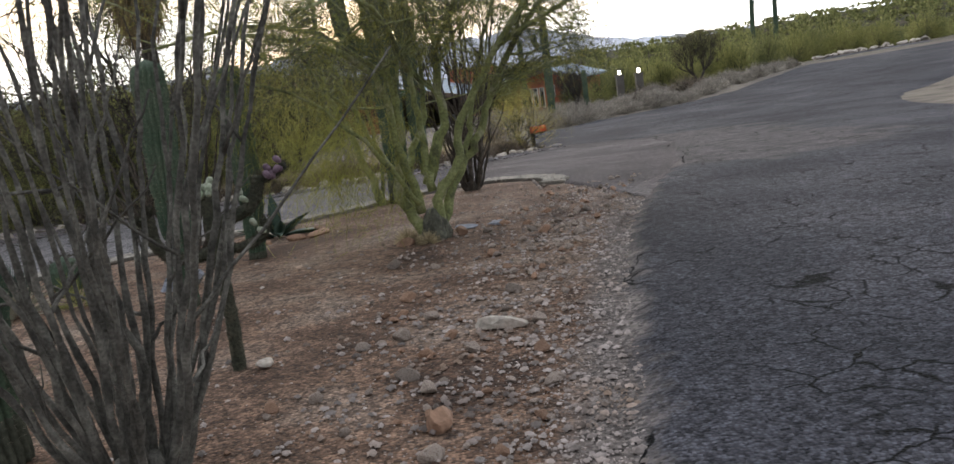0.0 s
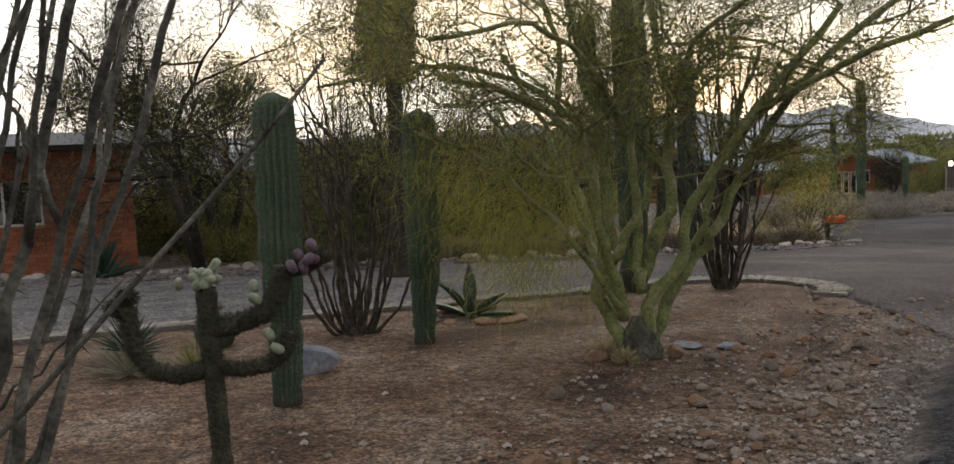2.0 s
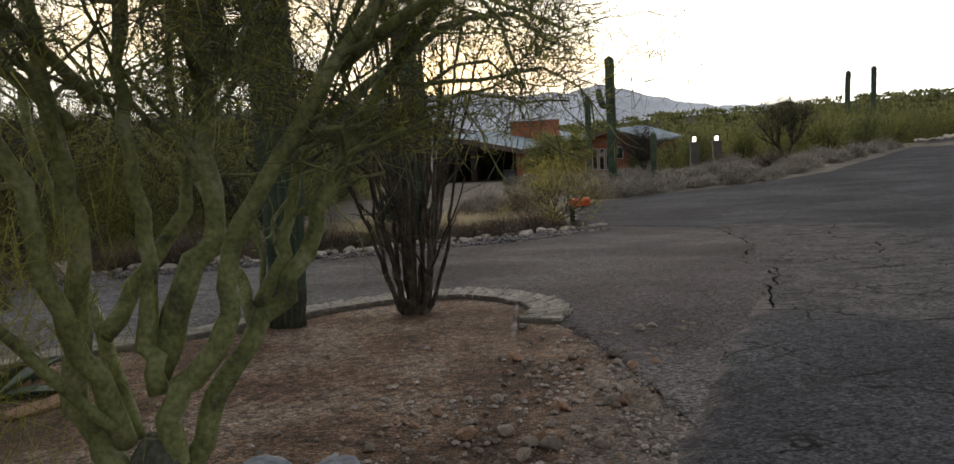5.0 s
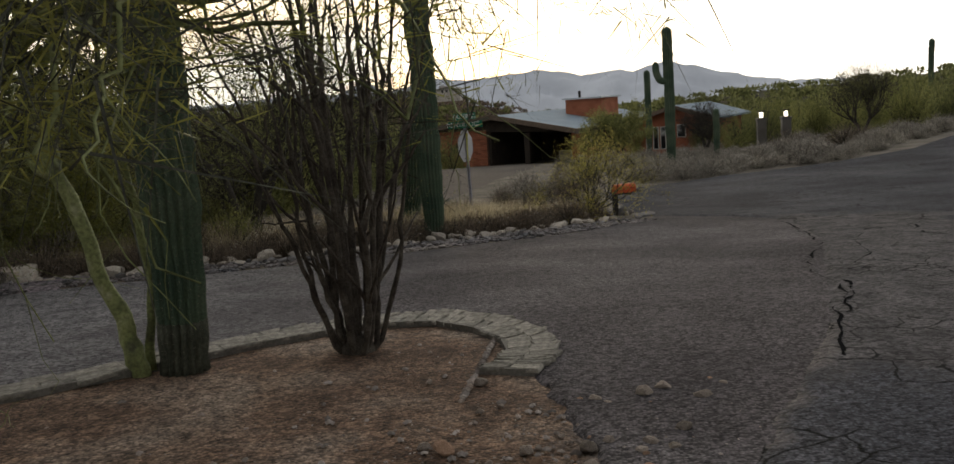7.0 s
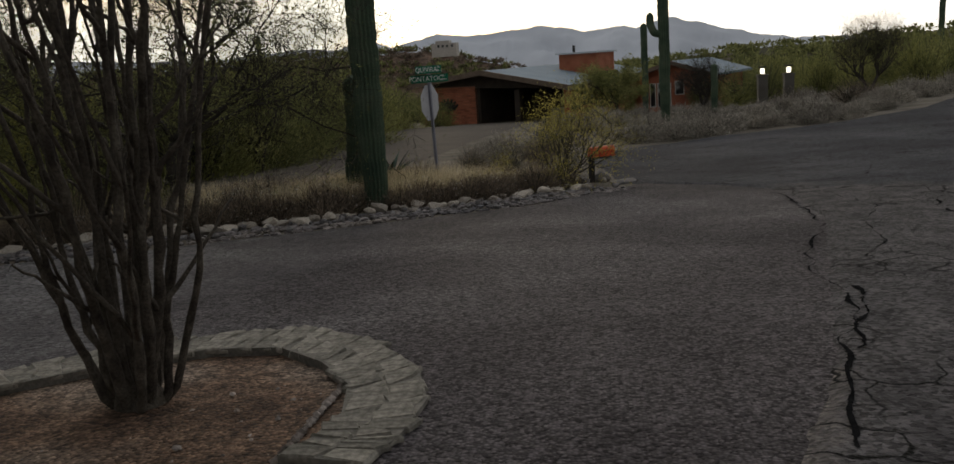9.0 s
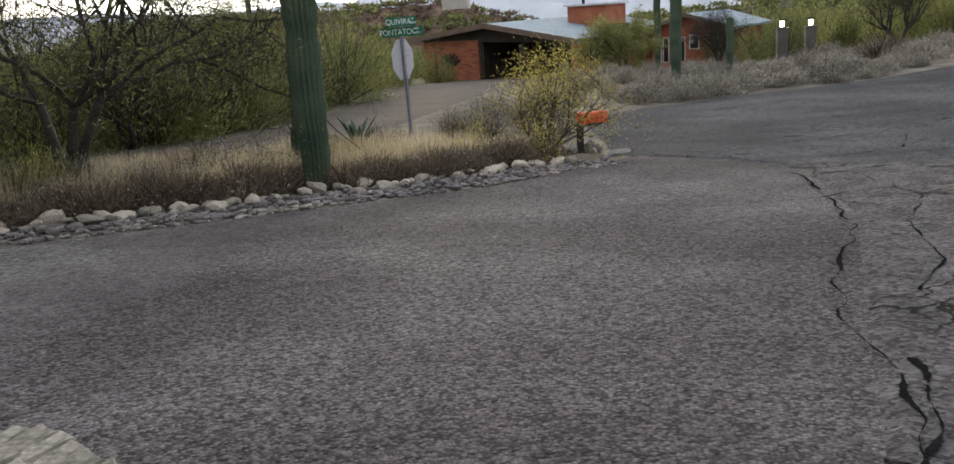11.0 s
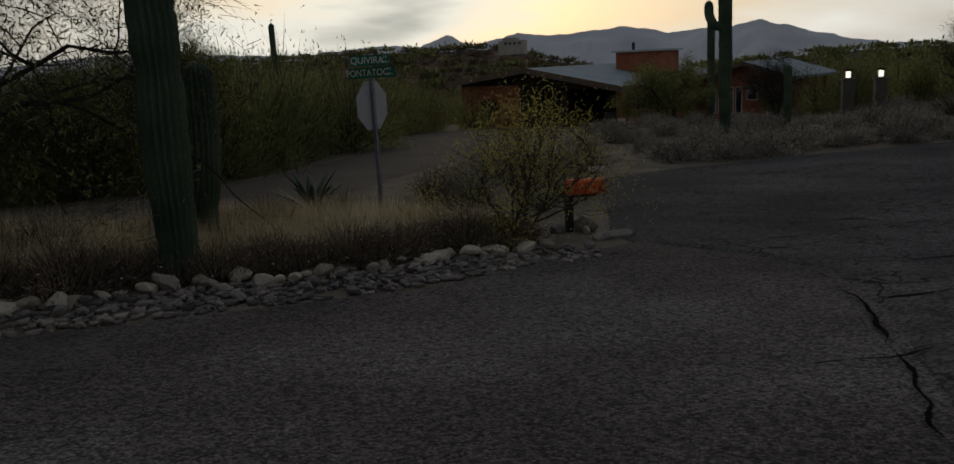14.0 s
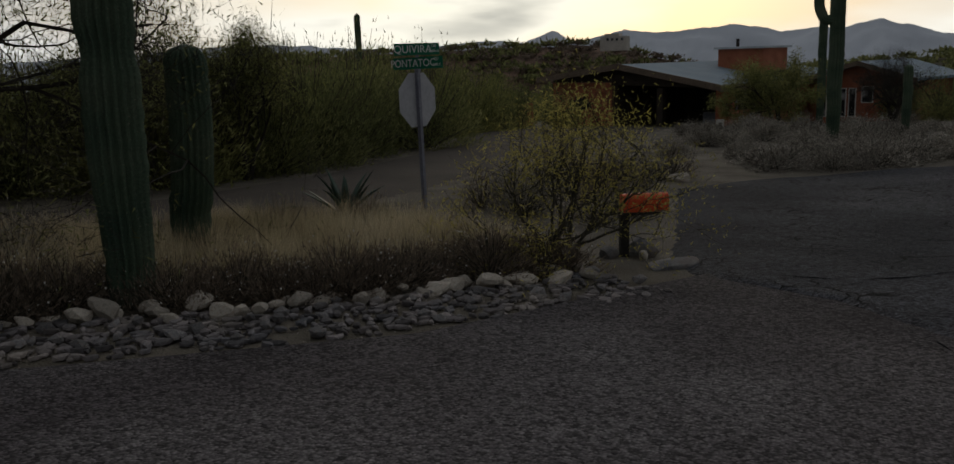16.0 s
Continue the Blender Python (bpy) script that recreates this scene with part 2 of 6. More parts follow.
M_POST = mat("galvanised_post", [(0.2, 0.2, 0.25), (0.28, 0.28, 0.33)], 6, 0.5, 0.2, 30, 0.15, metal=0.4)
M_GREEN = mat("green_sign_sheeting", [(0.0, 0.13, 0.075), (0.005, 0.16, 0.09)], 4, 0.45, 0.05, 20, 0.08)
M_ORANGE = mat("orange_red_mailbox_paint", [(0.62, 0.075, 0.02), (0.72, 0.1, 0.03)], 8, 0.5, 0.15, 40, 0.15)
M_BLACK = mat("black_post_wood", [(0.02, 0.018, 0.016), (0.035, 0.03, 0.028)], 5, 0.8, 0.3, 40)
M_LAMP = mat("lit_lantern_glass", [(0.8, 0.75, 0.65)], 2, 0.4, 0, 20, 0, emit=((1.0, 0.9, 0.75), 6.0))
# distance haze is painted into the rock colour as a pale blue grey
M_MOUNT = mat("mountain_rock_haze_tint", [(0.5, 0.53, 0.6), (0.6, 0.63, 0.7)], 0.004, 1.0, 0.0, 1, 0.05)
M_HILL = mat("brushy_hillside", [(0.1, 0.07, 0.05), (0.17, 0.11, 0.08), (0.25, 0.16, 0.12)], 0.35, 1.0, 0.0, 1.2, 0.4)
M_SKIRT = mat("dead_palm_fronds", [(0.14, 0.1, 0.05), (0.24, 0.18, 0.09)], 3, 0.9, 0.3, 30, 0.3)
M_BLUER = mat("blue_grey_boulder", [(0.16, 0.18, 0.22), (0.28, 0.29, 0.33)], 6, 0.85, 0.6, 30, 0.25)
M_PATH = mat("tan_side_road", [(0.075, 0.064, 0.058), (0.1, 0.086, 0.076)], 0.6, 0.92, 0.5, 40, 0.2)
M_SLOPE = mat("dark_brushy_slope", [(0.035, 0.035, 0.018), (0.07, 0.065, 0.035), (0.12, 0.1, 0.07)], 0.35, 1.0, 0.0, 1.5, 0.5)
M_CITY = mat("far_houses", [(0.4, 0.38, 0.36), (0.55, 0.52, 0.5)], 0.02, 0.9, 0, 1, 0.2, island=0.4)

M_DIRTSTONE = mat("orange_tan_stone", [(0.2, 0.12, 0.08), (0.3, 0.19, 0.13)], 6, 0.9, 0.5, 35, 0.25, rand=0.3)
M_STRAWPALE = mat("pale_dead_leaves", [(0.3, 0.28, 0.2), (0.42, 0.4, 0.32)], 5, 0.85, 0.1, 30, 0.2, island=0.3)
M_GREENG = mat("fresh_green_leaves", [(0.03, 0.1, 0.02), (0.05, 0.15, 0.03)], 3, 0.7, 0.1, 30, 0.2, island=0.4)
M_MORTARG = mat("grey_mortar", [(0.13, 0.12, 0.105), (0.2, 0.185, 0.165)], 6, 0.95, 0.5, 50)
M_PEBD = mat("mixed_grey_stones", [(0.1, 0.1, 0.11), (0.17, 0.15, 0.15), (0.23, 0.2, 0.18)], 1.5, 0.85, 0.4, 50, 0.2, island=0.6)
M_PURP = mat("purple_grey_gravel", [(0.12, 0.1, 0.12), (0.19, 0.16, 0.17)], 1.0, 0.95, 0.9, 40, 0.3, pebble=0.05)
M_REDS = mat("red_sign_sheeting", [(0.45, 0.02, 0.02)], 3, 0.45, 0.05, 20, 0.05)
M_LET = mat("white_sign_lettering", [(0.75, 0.75, 0.75)], 3, 0.5, 0.0, 20, 0.02)
for m in (M_LEAFD, M_LEAFO, M_PVLEAF, M_YEL, M_GRASS):
    leaf_mat(m)
M_CRACK.node_tree.nodes["Principled BSDF"].inputs["Specular IOR Level"].default_value = 0.0
for m in (M_ROAD, M_DRIVE, M_PATH):
    m.node_tree.nodes["Principled BSDF"].inputs["Specular IOR Level"].default_value = 0.08
M_BRICKI = mat("red_brick_courses", [(0.3, 0.1, 0.055), (0.42, 0.15, 0.085)], 1.5, 0.9, 0.4, 50, 0.2, island=0.25)
M_WHITEROOF = mat("pale_roof_edge", [(0.5, 0.52, 0.56), (0.6, 0.62, 0.65)], 1, 0.5, 0.1, 10, 0.08)
M_STUCCO = mat("grey_stucco", [(0.1, 0.09, 0.08), (0.14, 0.13, 0.12)], 2, 0.9, 0.4, 40)
M_STUCCOP = mat("pale_stucco", [(0.45, 0.41, 0.38), (0.55, 0.5, 0.46)], 0.5, 0.9, 0.2, 10)


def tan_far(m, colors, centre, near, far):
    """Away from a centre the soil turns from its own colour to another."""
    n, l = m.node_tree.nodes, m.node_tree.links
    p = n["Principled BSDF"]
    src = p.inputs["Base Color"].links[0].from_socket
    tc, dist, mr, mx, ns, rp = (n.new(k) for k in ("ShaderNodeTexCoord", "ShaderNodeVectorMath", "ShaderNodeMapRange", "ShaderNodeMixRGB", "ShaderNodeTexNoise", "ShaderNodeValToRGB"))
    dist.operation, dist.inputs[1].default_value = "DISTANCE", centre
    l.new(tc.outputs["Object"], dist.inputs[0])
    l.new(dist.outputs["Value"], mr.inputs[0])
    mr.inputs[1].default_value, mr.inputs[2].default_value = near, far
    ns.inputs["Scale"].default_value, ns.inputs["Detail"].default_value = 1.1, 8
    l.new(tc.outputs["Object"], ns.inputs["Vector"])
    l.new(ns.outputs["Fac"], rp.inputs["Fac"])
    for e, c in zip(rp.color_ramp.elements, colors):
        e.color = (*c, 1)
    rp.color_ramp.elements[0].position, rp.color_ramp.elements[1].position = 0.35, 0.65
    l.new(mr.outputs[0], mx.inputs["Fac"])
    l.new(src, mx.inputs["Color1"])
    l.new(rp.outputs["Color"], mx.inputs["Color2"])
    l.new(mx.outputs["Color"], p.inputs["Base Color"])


tan_far(M_DIRT, [(0.08, 0.068, 0.052), (0.17, 0.147, 0.12)], (-2.5, 7.0, 0), 9.5, 13.0)
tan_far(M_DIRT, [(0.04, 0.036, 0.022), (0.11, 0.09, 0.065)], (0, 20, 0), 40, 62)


def overlay(m, factor, colors, pebble=0.02, scale=3.0):
    """Lays a chippy gravel of other colours over a material where the factor says so."""
    n, l = m.node_tree.nodes, m.node_tree.links
    p = n["Principled BSDF"]
    src = p.inputs["Base Color"].links[0].from_socket
    tc, v, sc, ns, rp, mr, mul, mx = (n.new(k) for k in ("ShaderNodeTexCoord", "ShaderNodeTexVoronoi", "ShaderNodeSeparateColor", "ShaderNodeTexNoise", "ShaderNodeValToRGB", "ShaderNodeMapRange", "ShaderNodeVectorMath", "ShaderNodeMixRGB"))
    v.inputs["Scale"].default_value = 1 / pebble
    ns.inputs["Scale"].default_value, ns.inputs["Detail"].default_value = scale, 6
    l.new(tc.outputs["Object"], v.inputs["Vector"])
    l.new(tc.outputs["Object"], ns.inputs["Vector"])
    l.new(v.outputs["Color"], sc.inputs[0])
    l.new(sc.outputs[0], mr.inputs[0])
    mr.inputs[3].default_value, mr.inputs[4].default_value = 0.45, 1.9
    for e, c in zip(rp.color_ramp.elements, colors):
        e.color = (*c, 1)
    rp.color_ramp.elements[0].position, rp.color_ramp.elements[1].position = 0.35, 0.65
    l.new(ns.outputs["Fac"], rp.inputs["Fac"])
    mul.operation = "SCALE"
    l.new(rp.outputs["Color"], mul.inputs[0])
    l.new(mr.outputs[0], mul.inputs["Scale"])
    l.new(factor, mx.inputs["Fac"])
    l.new(src, mx.inputs["Color1"])
    l.new(mul.outputs[0], mx.inputs["Color2"])
    l.new(mx.outputs["Color"], p.inputs["Base Color"])


def ragged(m, value, lo, hi, amount, scale):
    """Turns a value into a factor, 0 at lo and 1 at hi, its border torn by noise."""
    n, l = m.node_tree.nodes, m.node_tree.links
    tc, ns, ad, mr = (n.new(k) for k in ("ShaderNodeTexCoord", "ShaderNodeTexNoise", "ShaderNodeMath", "ShaderNodeMapRange"))
    ns.inputs["Scale"].default_value, ns.inputs["Detail"].default_value = scale, 7
    l.new(tc.outputs["Object"], ns.inputs["Vector"])
    ad.operation, ad.inputs[1].default_value = "MULTIPLY_ADD", amount
    l.new(ns.outputs["Fac"], ad.inputs[0])
    l.new(value, ad.inputs[2])
    for i, x in enumerate((lo, hi, 0.0, 1.0)):
        mr.inputs[i + 1].default_value = x
    l.new(ad.outputs[0], mr.inputs[0])
    return mr.outputs[0]


def attribute(m, name):
    a = m.node_tree.nodes.new("ShaderNodeAttribute")
    a.attribute_name = name
    return a.outputs["Fac"]


def crazed(m, cell, width, threshold, seed, dark=0.3):
    """Fine cracks along the borders of uneven cells, where a broad noise passes the threshold."""
    n, l = m.node_tree.nodes, m.node_tree.links
    p = n["Principled BSDF"]
    src = p.inputs["Base Color"].links[0].from_socket
    tc, bend, ad, v, mr, ms, mask, both, mx = (n.new(k) for k in ("ShaderNodeTexCoord", "ShaderNodeTexNoise", "ShaderNodeVectorMath", "ShaderNodeTexVoronoi", "ShaderNodeMapRange", "ShaderNodeTexNoise", "ShaderNodeMapRange", "ShaderNodeMath", "ShaderNodeMixRGB"))
    bend.inputs["Scale"].default_value, bend.inputs["Detail"].default_value = 1.1 / cell, 6
    l.new(tc.outputs["Object"], bend.inputs["Vector"])
    ad.operation = "MULTIPLY_ADD"
    ad.inputs[1].default_value = (cell * 0.9,) * 3
    l.new(bend.outputs["Color"], ad.inputs[0])
    l.new(tc.outputs["Object"], ad.inputs[2])
    v.feature = "DISTANCE_TO_EDGE"
    v.inputs["Scale"].default_value = 1 / cell
    l.new(ad.outputs[0], v.inputs["Vector"])
    for i, x in enumerate((width / cell * 0.4, width / cell, 1.0, 0.0)):
        mr.inputs[i + 1].default_value = x
    l.new(v.outputs["Distance"], mr.inputs[0])
    ms.inputs["Scale"].default_value, ms.inputs["Detail"].default_value = 0.6 + seed * 0.07, 4
    l.new(tc.outputs["Object"], ms.inputs["Vector"])
    mask.inputs[1].default_value, mask.inputs[2].default_value = threshold, threshold + 0.06
    l.new(ms.outputs["Fac"], mask.inputs[0])
    both.operation = "MULTIPLY"
    l.new(mr.outputs[0], both.inputs[0])
    l.new(mask.outputs[0], both.inputs[1])
    mx.inputs["Color2"].default_value = (0.012 * dark, 0.012 * dark, 0.013 * dark, 1)
    l.new(both.outputs[0], mx.inputs["Fac"])
    l.new(src, mx.inputs["Color1"])
    l.new(mx.outputs["Color"], p.inputs["Base Color"])


overlay(M_ROAD, ragged(M_ROAD, attribute(M_ROAD, "worn"), 0.75, 0.95, 0.9, 1.4), [(0.045, 0.042, 0.045), (0.08, 0.075, 0.078)], 0.026)
overlay(M_ROAD, ragged(M_ROAD, attribute(M_ROAD, "border"), 0.85, 1.25, 0.9, 3.0), [(0.085, 0.075, 0.07), (0.135, 0.12, 0.112)], 0.022)
crazed(M_ROAD, 1.5, 0.02, 0.52, 1)
crazed(M_ROAD, 0.4, 0.012, 0.5, 4)
overlay(M_DRIVE, ragged(M_DRIVE, attribute(M_DRIVE, "pale"), 0.6, 1.2, 0.6, 0.9), [(0.1, 0.096, 0.1), (0.16, 0.153, 0.156)], 0.028)
overlay(M_DIRT, ragged(M_DIRT, attribute(M_DIRT, "shoulder"), 0.8, 1.3, 0.9, 2.5), [(0.085, 0.072, 0.066), (0.14, 0.122, 0.113)], 0.022)


# ---- mesh tools ----
class Shape:
    """Collects vertices and faces; done() links them as one mesh."""

    def __init__(self):
        self.v, self.f, self.n = [], [], 0

    def add(self, verts, faces):
        verts = np.asarray(verts, float)
        self.v.append(verts)
        base = self.n
        self.f.extend([tuple(i + base for i in f) for f in faces])
        self.n += len(verts)

    def tube(self, pts, radii, sides=6, cap=True, ribs=None):
        pts = np.asarray(pts, float)
        k = len(pts)
        radii = np.broadcast_to(np.asarray(radii, float), (k,))
        d = np.gradient(pts, axis=0)
        d /= np.linalg.norm(d, axis=1)[:, None] + 1e-9
        ref = np.array([1.0, 0, 0]) if abs(d[0][0]) < 0.8 else np.array([0, 1.0, 0])
        a = np.linspace(0, 2 * np.pi, sides, endpoint=False)
        mod = np.ones(sides) if ribs is None else ribs
        rings = []
        for i in range(k):
            u = ref - d[i] * ref.dot(d[i])
            u /= np.linalg.norm(u) + 1e-9
            w = np.cross(d[i], u)
            ref = u
            rings.append(pts[i] + radii[i] * mod[:, None] * (np.cos(a)[:, None] * u + np.sin(a)[:, None] * w))
        v = np.concatenate(rings)
        f = []
        for i in range(k - 1):
            o = i * sides
            for j in range(sides):
                q = (j + 1) % sides
                f.append((o + j, o + q, o + sides + q, o + sides + j))
        if cap:
            f.append(tuple(range(sides - 1, -1, -1)))
            f.append(tuple(range((k - 1) * sides, k * sides)))
        self.add(v, f)

    def box(self, x0, x1, y0, y1, z0, z1):
        self.add([(x, y, z) for z in (z0, z1) for x, y in ((x0, y0), (x1, y0), (x1, y1), (x0, y1))],
                 [(3, 2, 1, 0), (4, 5, 6, 7), (0, 1, 5, 4), (1, 2, 6, 5), (2, 3, 7, 6), (3, 0, 4, 7)])

    def blades(self, centre, direction, length, width, rng, quad=False):
        """Many thin leaves: arrays of places, directions and sizes."""
        c, d = np.asarray(centre, float), np.asarray(direction, float)
        d = d / (np.linalg.norm(d, axis=1)[:, None] + 1e-9)
        side = np.cross(d, rng.normal(size=c.shape))
        side /= np.linalg.norm(side, axis=1)[:, None] + 1e-9
        L, w = np.broadcast_to(length, len(c))[:, None], np.broadcast_to(width, len(c))[:, None]
        if quad:
            v = np.stack([c - side * w * 0.3, c + d * L * 0.5 - side * w, c + d * L, c + d * L * 0.45 + side * w], 1).reshape(-1, 3)
            k = 4
        else:
            v = np.stack([c - side * w, c + side * w, c + d * L], 1).reshape(-1, 3)
            k = 3
        base = self.n
        self.v.append(v)
        idx = (np.arange(len(c) * k) + base).reshape(-1, k)
        self.f.extend(map(tuple, idx.tolist()))
        self.n += len(v)

    def mesh(self, name, material, smooth=False):
        me = bpy.data.meshes.new(name)
        me.from_pydata(np.concatenate(self.v).tolist() if self.v else [], [], self.f)
        me.materials.append(material)
        if smooth:
            me.polygons.foreach_set("use_smooth", [True] * len(me.polygons))
        me.update()
        return me


def part(name, shape, material, parent=None, label="", smooth=False, kind=""):
    """Links a shape as one mesh object under a thing or part."""
    ob = new(name, shape.mesh(name, material, smooth) if isinstance(shape, Shape) else shape)
    ob.parent = parent
    return tagged(ob, label=label, kind=kind)


def thing(name, x, y, label, category, group="", rz=0.0, sink=0.0, z=None):
    ob = new(name)
    ob.matrix_world = pose(x, y, (ground_z(x, y) if z is None else z) - sink, 0, 0, rz)
    return tagged(ob, label=label, category=category, group=group)


def sphere_dirs(rng, k, up=0.0):
    d = rng.normal(size=(k, 3))
    d /= np.linalg.norm(d, axis=1)[:, None]
    d[:, 2] += up
    return d / np.linalg.norm(d, axis=1)[:, None]


def stone_shape(rng, sx, sy, sz, sub=2):
    """A rough stone: a rounded block with chipped facets, resting on z = 0."""
    bm = bmesh.new()
    bmesh.ops.create_icosphere(bm, subdivisions=sub, radius=1.0)
    cuts = sphere_dirs(rng, 10)
    for v in bm.verts:
        p = np.array(v.co)
        for c in cuts:
            over = p.dot(c) - 0.6
            if over > 0:
                p = p - c * over
        p = p * (1 + 0.06 * noise.noise(Vector(p * 2.3)))
        v.co = (p[0] * sx, p[1] * sy, (p[2] + 0.45) * sz)
    me = bpy.data.meshes.new("stone")
    bm.to_mesh(me)
    bm.free()
    return me


# ---- ground, roads ----
def sheet(name, xs, ys, material, zfun):
    xs, ys = np.asarray(xs), np.asarray(ys)
    v = [(x, y, zfun(x, y)) for y in ys for x in xs]
    w = len(xs)
    f = [(j * w + i, j * w + i + 1, (j + 1) * w + i + 1, (j + 1) * w + i) for j in range(len(ys) - 1) for i in range(w - 1)]
    s = Shape()
    s.add(v, f)
    return tagged(new(name, s.mesh(name, material, True)), kind="structure")


def dirt_z(x, y):
    far = ground_z(x, y)
    r = math.hypot(x, y - 12)
    n = noise.noise(Vector((x * 1.3, y * 1.3, 0)))
    if r < 40:
        return far - 0.02 + 0.008 * n
    return far - 0.02 + min(1.0, (r - 40) / 60) * (0.6 * noise.noise(Vector((x * 0.05, y * 0.05, 3))))


def stations(dense_lo, dense_hi, step, far_lo, far_hi):
    out = list(np.arange(dense_lo, dense_hi, step))
    s, v = step, dense_hi
    while v < far_hi:
        out.append(v)
        s *= 1.18
        v += s
    out.append(far_hi)
    s, v = step, dense_lo
    while v > far_lo:
        s *= 1.18
        v -= s
        out.insert(0, max(v, far_lo))
    return out


def paint(ob, name, fun):
    """Stores a number at each vertex, that the material reads."""
    at_points = ob.data.attributes.new(name, "FLOAT", "POINT")
    at_points.data.foreach_set("value", [float(fun(q.co.x, q.co.y)) for q in ob.data.vertices])
    return ob


def shoulder(x, y):
    """1 beside the asphalt, falling to 0 into the island; wide where the driveway meets the road."""
    if not -14 < y < 15 or x > 4:
        return 0.0
    edge = float(np.interp(y, EDGE_Y, EDGE_X))
    wide = 0.36 + 1.5 * min(1.0, max(0.0, (y - 8.5) / 4.5))
    return max(0.0, 1 - max(0.0, edge - x) / wide)


EDGE_Y, EDGE_X = (-14, 0, 3, 4.2, 5.6, 8.2, 9.6, 11.7, 14.2), (-0.3, 0.0, 0.36, 0.6, 0.8, 1.35, 1.75, 2.4, 3.3)
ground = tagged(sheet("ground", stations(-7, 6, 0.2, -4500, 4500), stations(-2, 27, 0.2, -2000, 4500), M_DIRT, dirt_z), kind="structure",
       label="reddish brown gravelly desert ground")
paint(ground, "shoulder", shoulder)


def strip(name, left, right, material, lift, rows=240, cols=24, rag=0.05, label=""):
    """A surface between two border lines, with uneven borders and a small edge that goes into the ground."""
    def line(pts, k):
        pts = np.asarray(pts, float)
        s = np.r_[0, np.cumsum(np.linalg.norm(np.diff(pts, axis=0), axis=1))]
        t = np.linspace(0, 1, k)
        if len(left) == len(right):
            u = np.linspace(0, 1, len(pts))
        else:
            u = s / s[-1]
        return np.stack([np.interp(t, u, pts[:, i]) for i in (0, 1)], 1)
    L, R = line(left, rows), line(right, rows)
    v, f = [], []
    for j in range(rows):
        for i in range(cols + 1):
            a = i / cols
            p = L[j] * (1 - a) + R[j] * a
            if i in (0, cols):
                p = p + (R[j] - L[j]) / (np.linalg.norm(R[j] - L[j]) + 1e-6) * rag * noise.noise(Vector((p[0] * 5, p[1] * 5, 7))) * 2
            z = ground_z(p[0], p[1]) + (lift if 0 < i < cols else -0.036)
            v.append((p[0], p[1], z))
    w = cols + 1
    for j in range(rows - 1):
        for i in range(cols):
            f.append((j * w + i, j * w + i + 1, (j + 1) * w + i + 1, (j + 1) * w + i))
    s = Shape()
    s.add(v, f)
    return tagged(new(name, s.mesh(name, material, True)), kind="structure", label=label)


ROAD_L = [(-0.3, -14), (0.0, 0), (0.36, 3), (0.6, 4.2), (0.8, 5.6), (1.35, 8.2), (1.75, 9.6), (2.4, 11.7), (3.3, 14.2), (3.6, 15.6), (4.0, 17.3), (4.6, 20), (4.75, 22), (4.6, 23.6), (3.9, 24.7), (2.9, 25.4), (2.45, 26.5), (2.25, 28.5), (1.9, 31), (1.6, 33.4), (2.9, 35.4), (5, 36.8), (7, 37.2), (9, 37.9), (12.4, 40.6), (18, 49.5), (25.7, 64), (29.5, 71)]
ROAD_R = [(8.5, -14), (8.8, 0), (8.9, 3), (9, 4.2), (9, 5.6), (9.2, 8.2), (9.4, 9.6), (9.8, 11.7), (10.1, 14.2), (10.3, 15.6), (10.6, 17.3), (11, 20), (11.4, 22), (11.8, 23.2), (12.1, 24), (12.5, 24.8), (12.9, 25.5), (13.5, 26.5), (15, 27.8), (16.5, 29.3), (18, 30.8), (19.5, 32.5), (21, 34.5), (22.8, 36.8), (25.2, 41), (28.5, 48), (32.5, 58), (37, 69)]
road = strip("road", ROAD_L, ROAD_R, M_ROAD, 0.03, 500, 30, 0.06, "worn dark grey asphalt road")
paint(road, "border", lambda x, y: max(0.0, 1 - max(0.0, x - float(np.interp(y, EDGE_Y, EDGE_X))) / 0.45) if y < 14.2 else 0.0)
paint(road, "worn", lambda x, y: min(1.0, max(0.0, (y - 11.5) / 2)) * min(1.0, max(0.0, (24.5 - y) / 2)) * max(0.0, 1 - abs(x - 4.5) / 4.5))
DRIVE_LO = [(-22, -1), (-14, 3.6), (-9.5, 6.5), (-6.8, 8.6), (-5.2, 10.0), (-4.36, 10.85), (-3.34, 11.9), (-2.1, 13.0), (-1.1, 14.2), (-0.2, 15.0), (0.5, 15.0), (1.1, 14.4), (1.4, 13.6), (1.35, 12.9), (1.75, 11.6), (2.0, 9.9)]
DRIVE_HI = [(-30, 8), (-18, 10.5), (-12.5, 12.4), (-10.6, 14.2), (-8.2, 16.0), (-6.4, 17.0), (-4.8, 18.3), (-3.0, 19.4), (-1.7, 20.4), (-0.5, 21.4), (0.5, 22.2), (1.5, 23.0), (2.6, 25.0), (3.3, 26.2), (5.3, 24.6), (5.2, 18), (3.2, 12), (2.3, 9.9)]
driveway = strip("driveway", DRIVE_LO, DRIVE_HI, M_DRIVE, 0.006, 260, 40, 0.06, "grey chip-seal driveway with loose gravel")
paint(driveway, "pale", lambda x, y: min(1.0, max(0.0, (1.0 - x) / 4.5)))
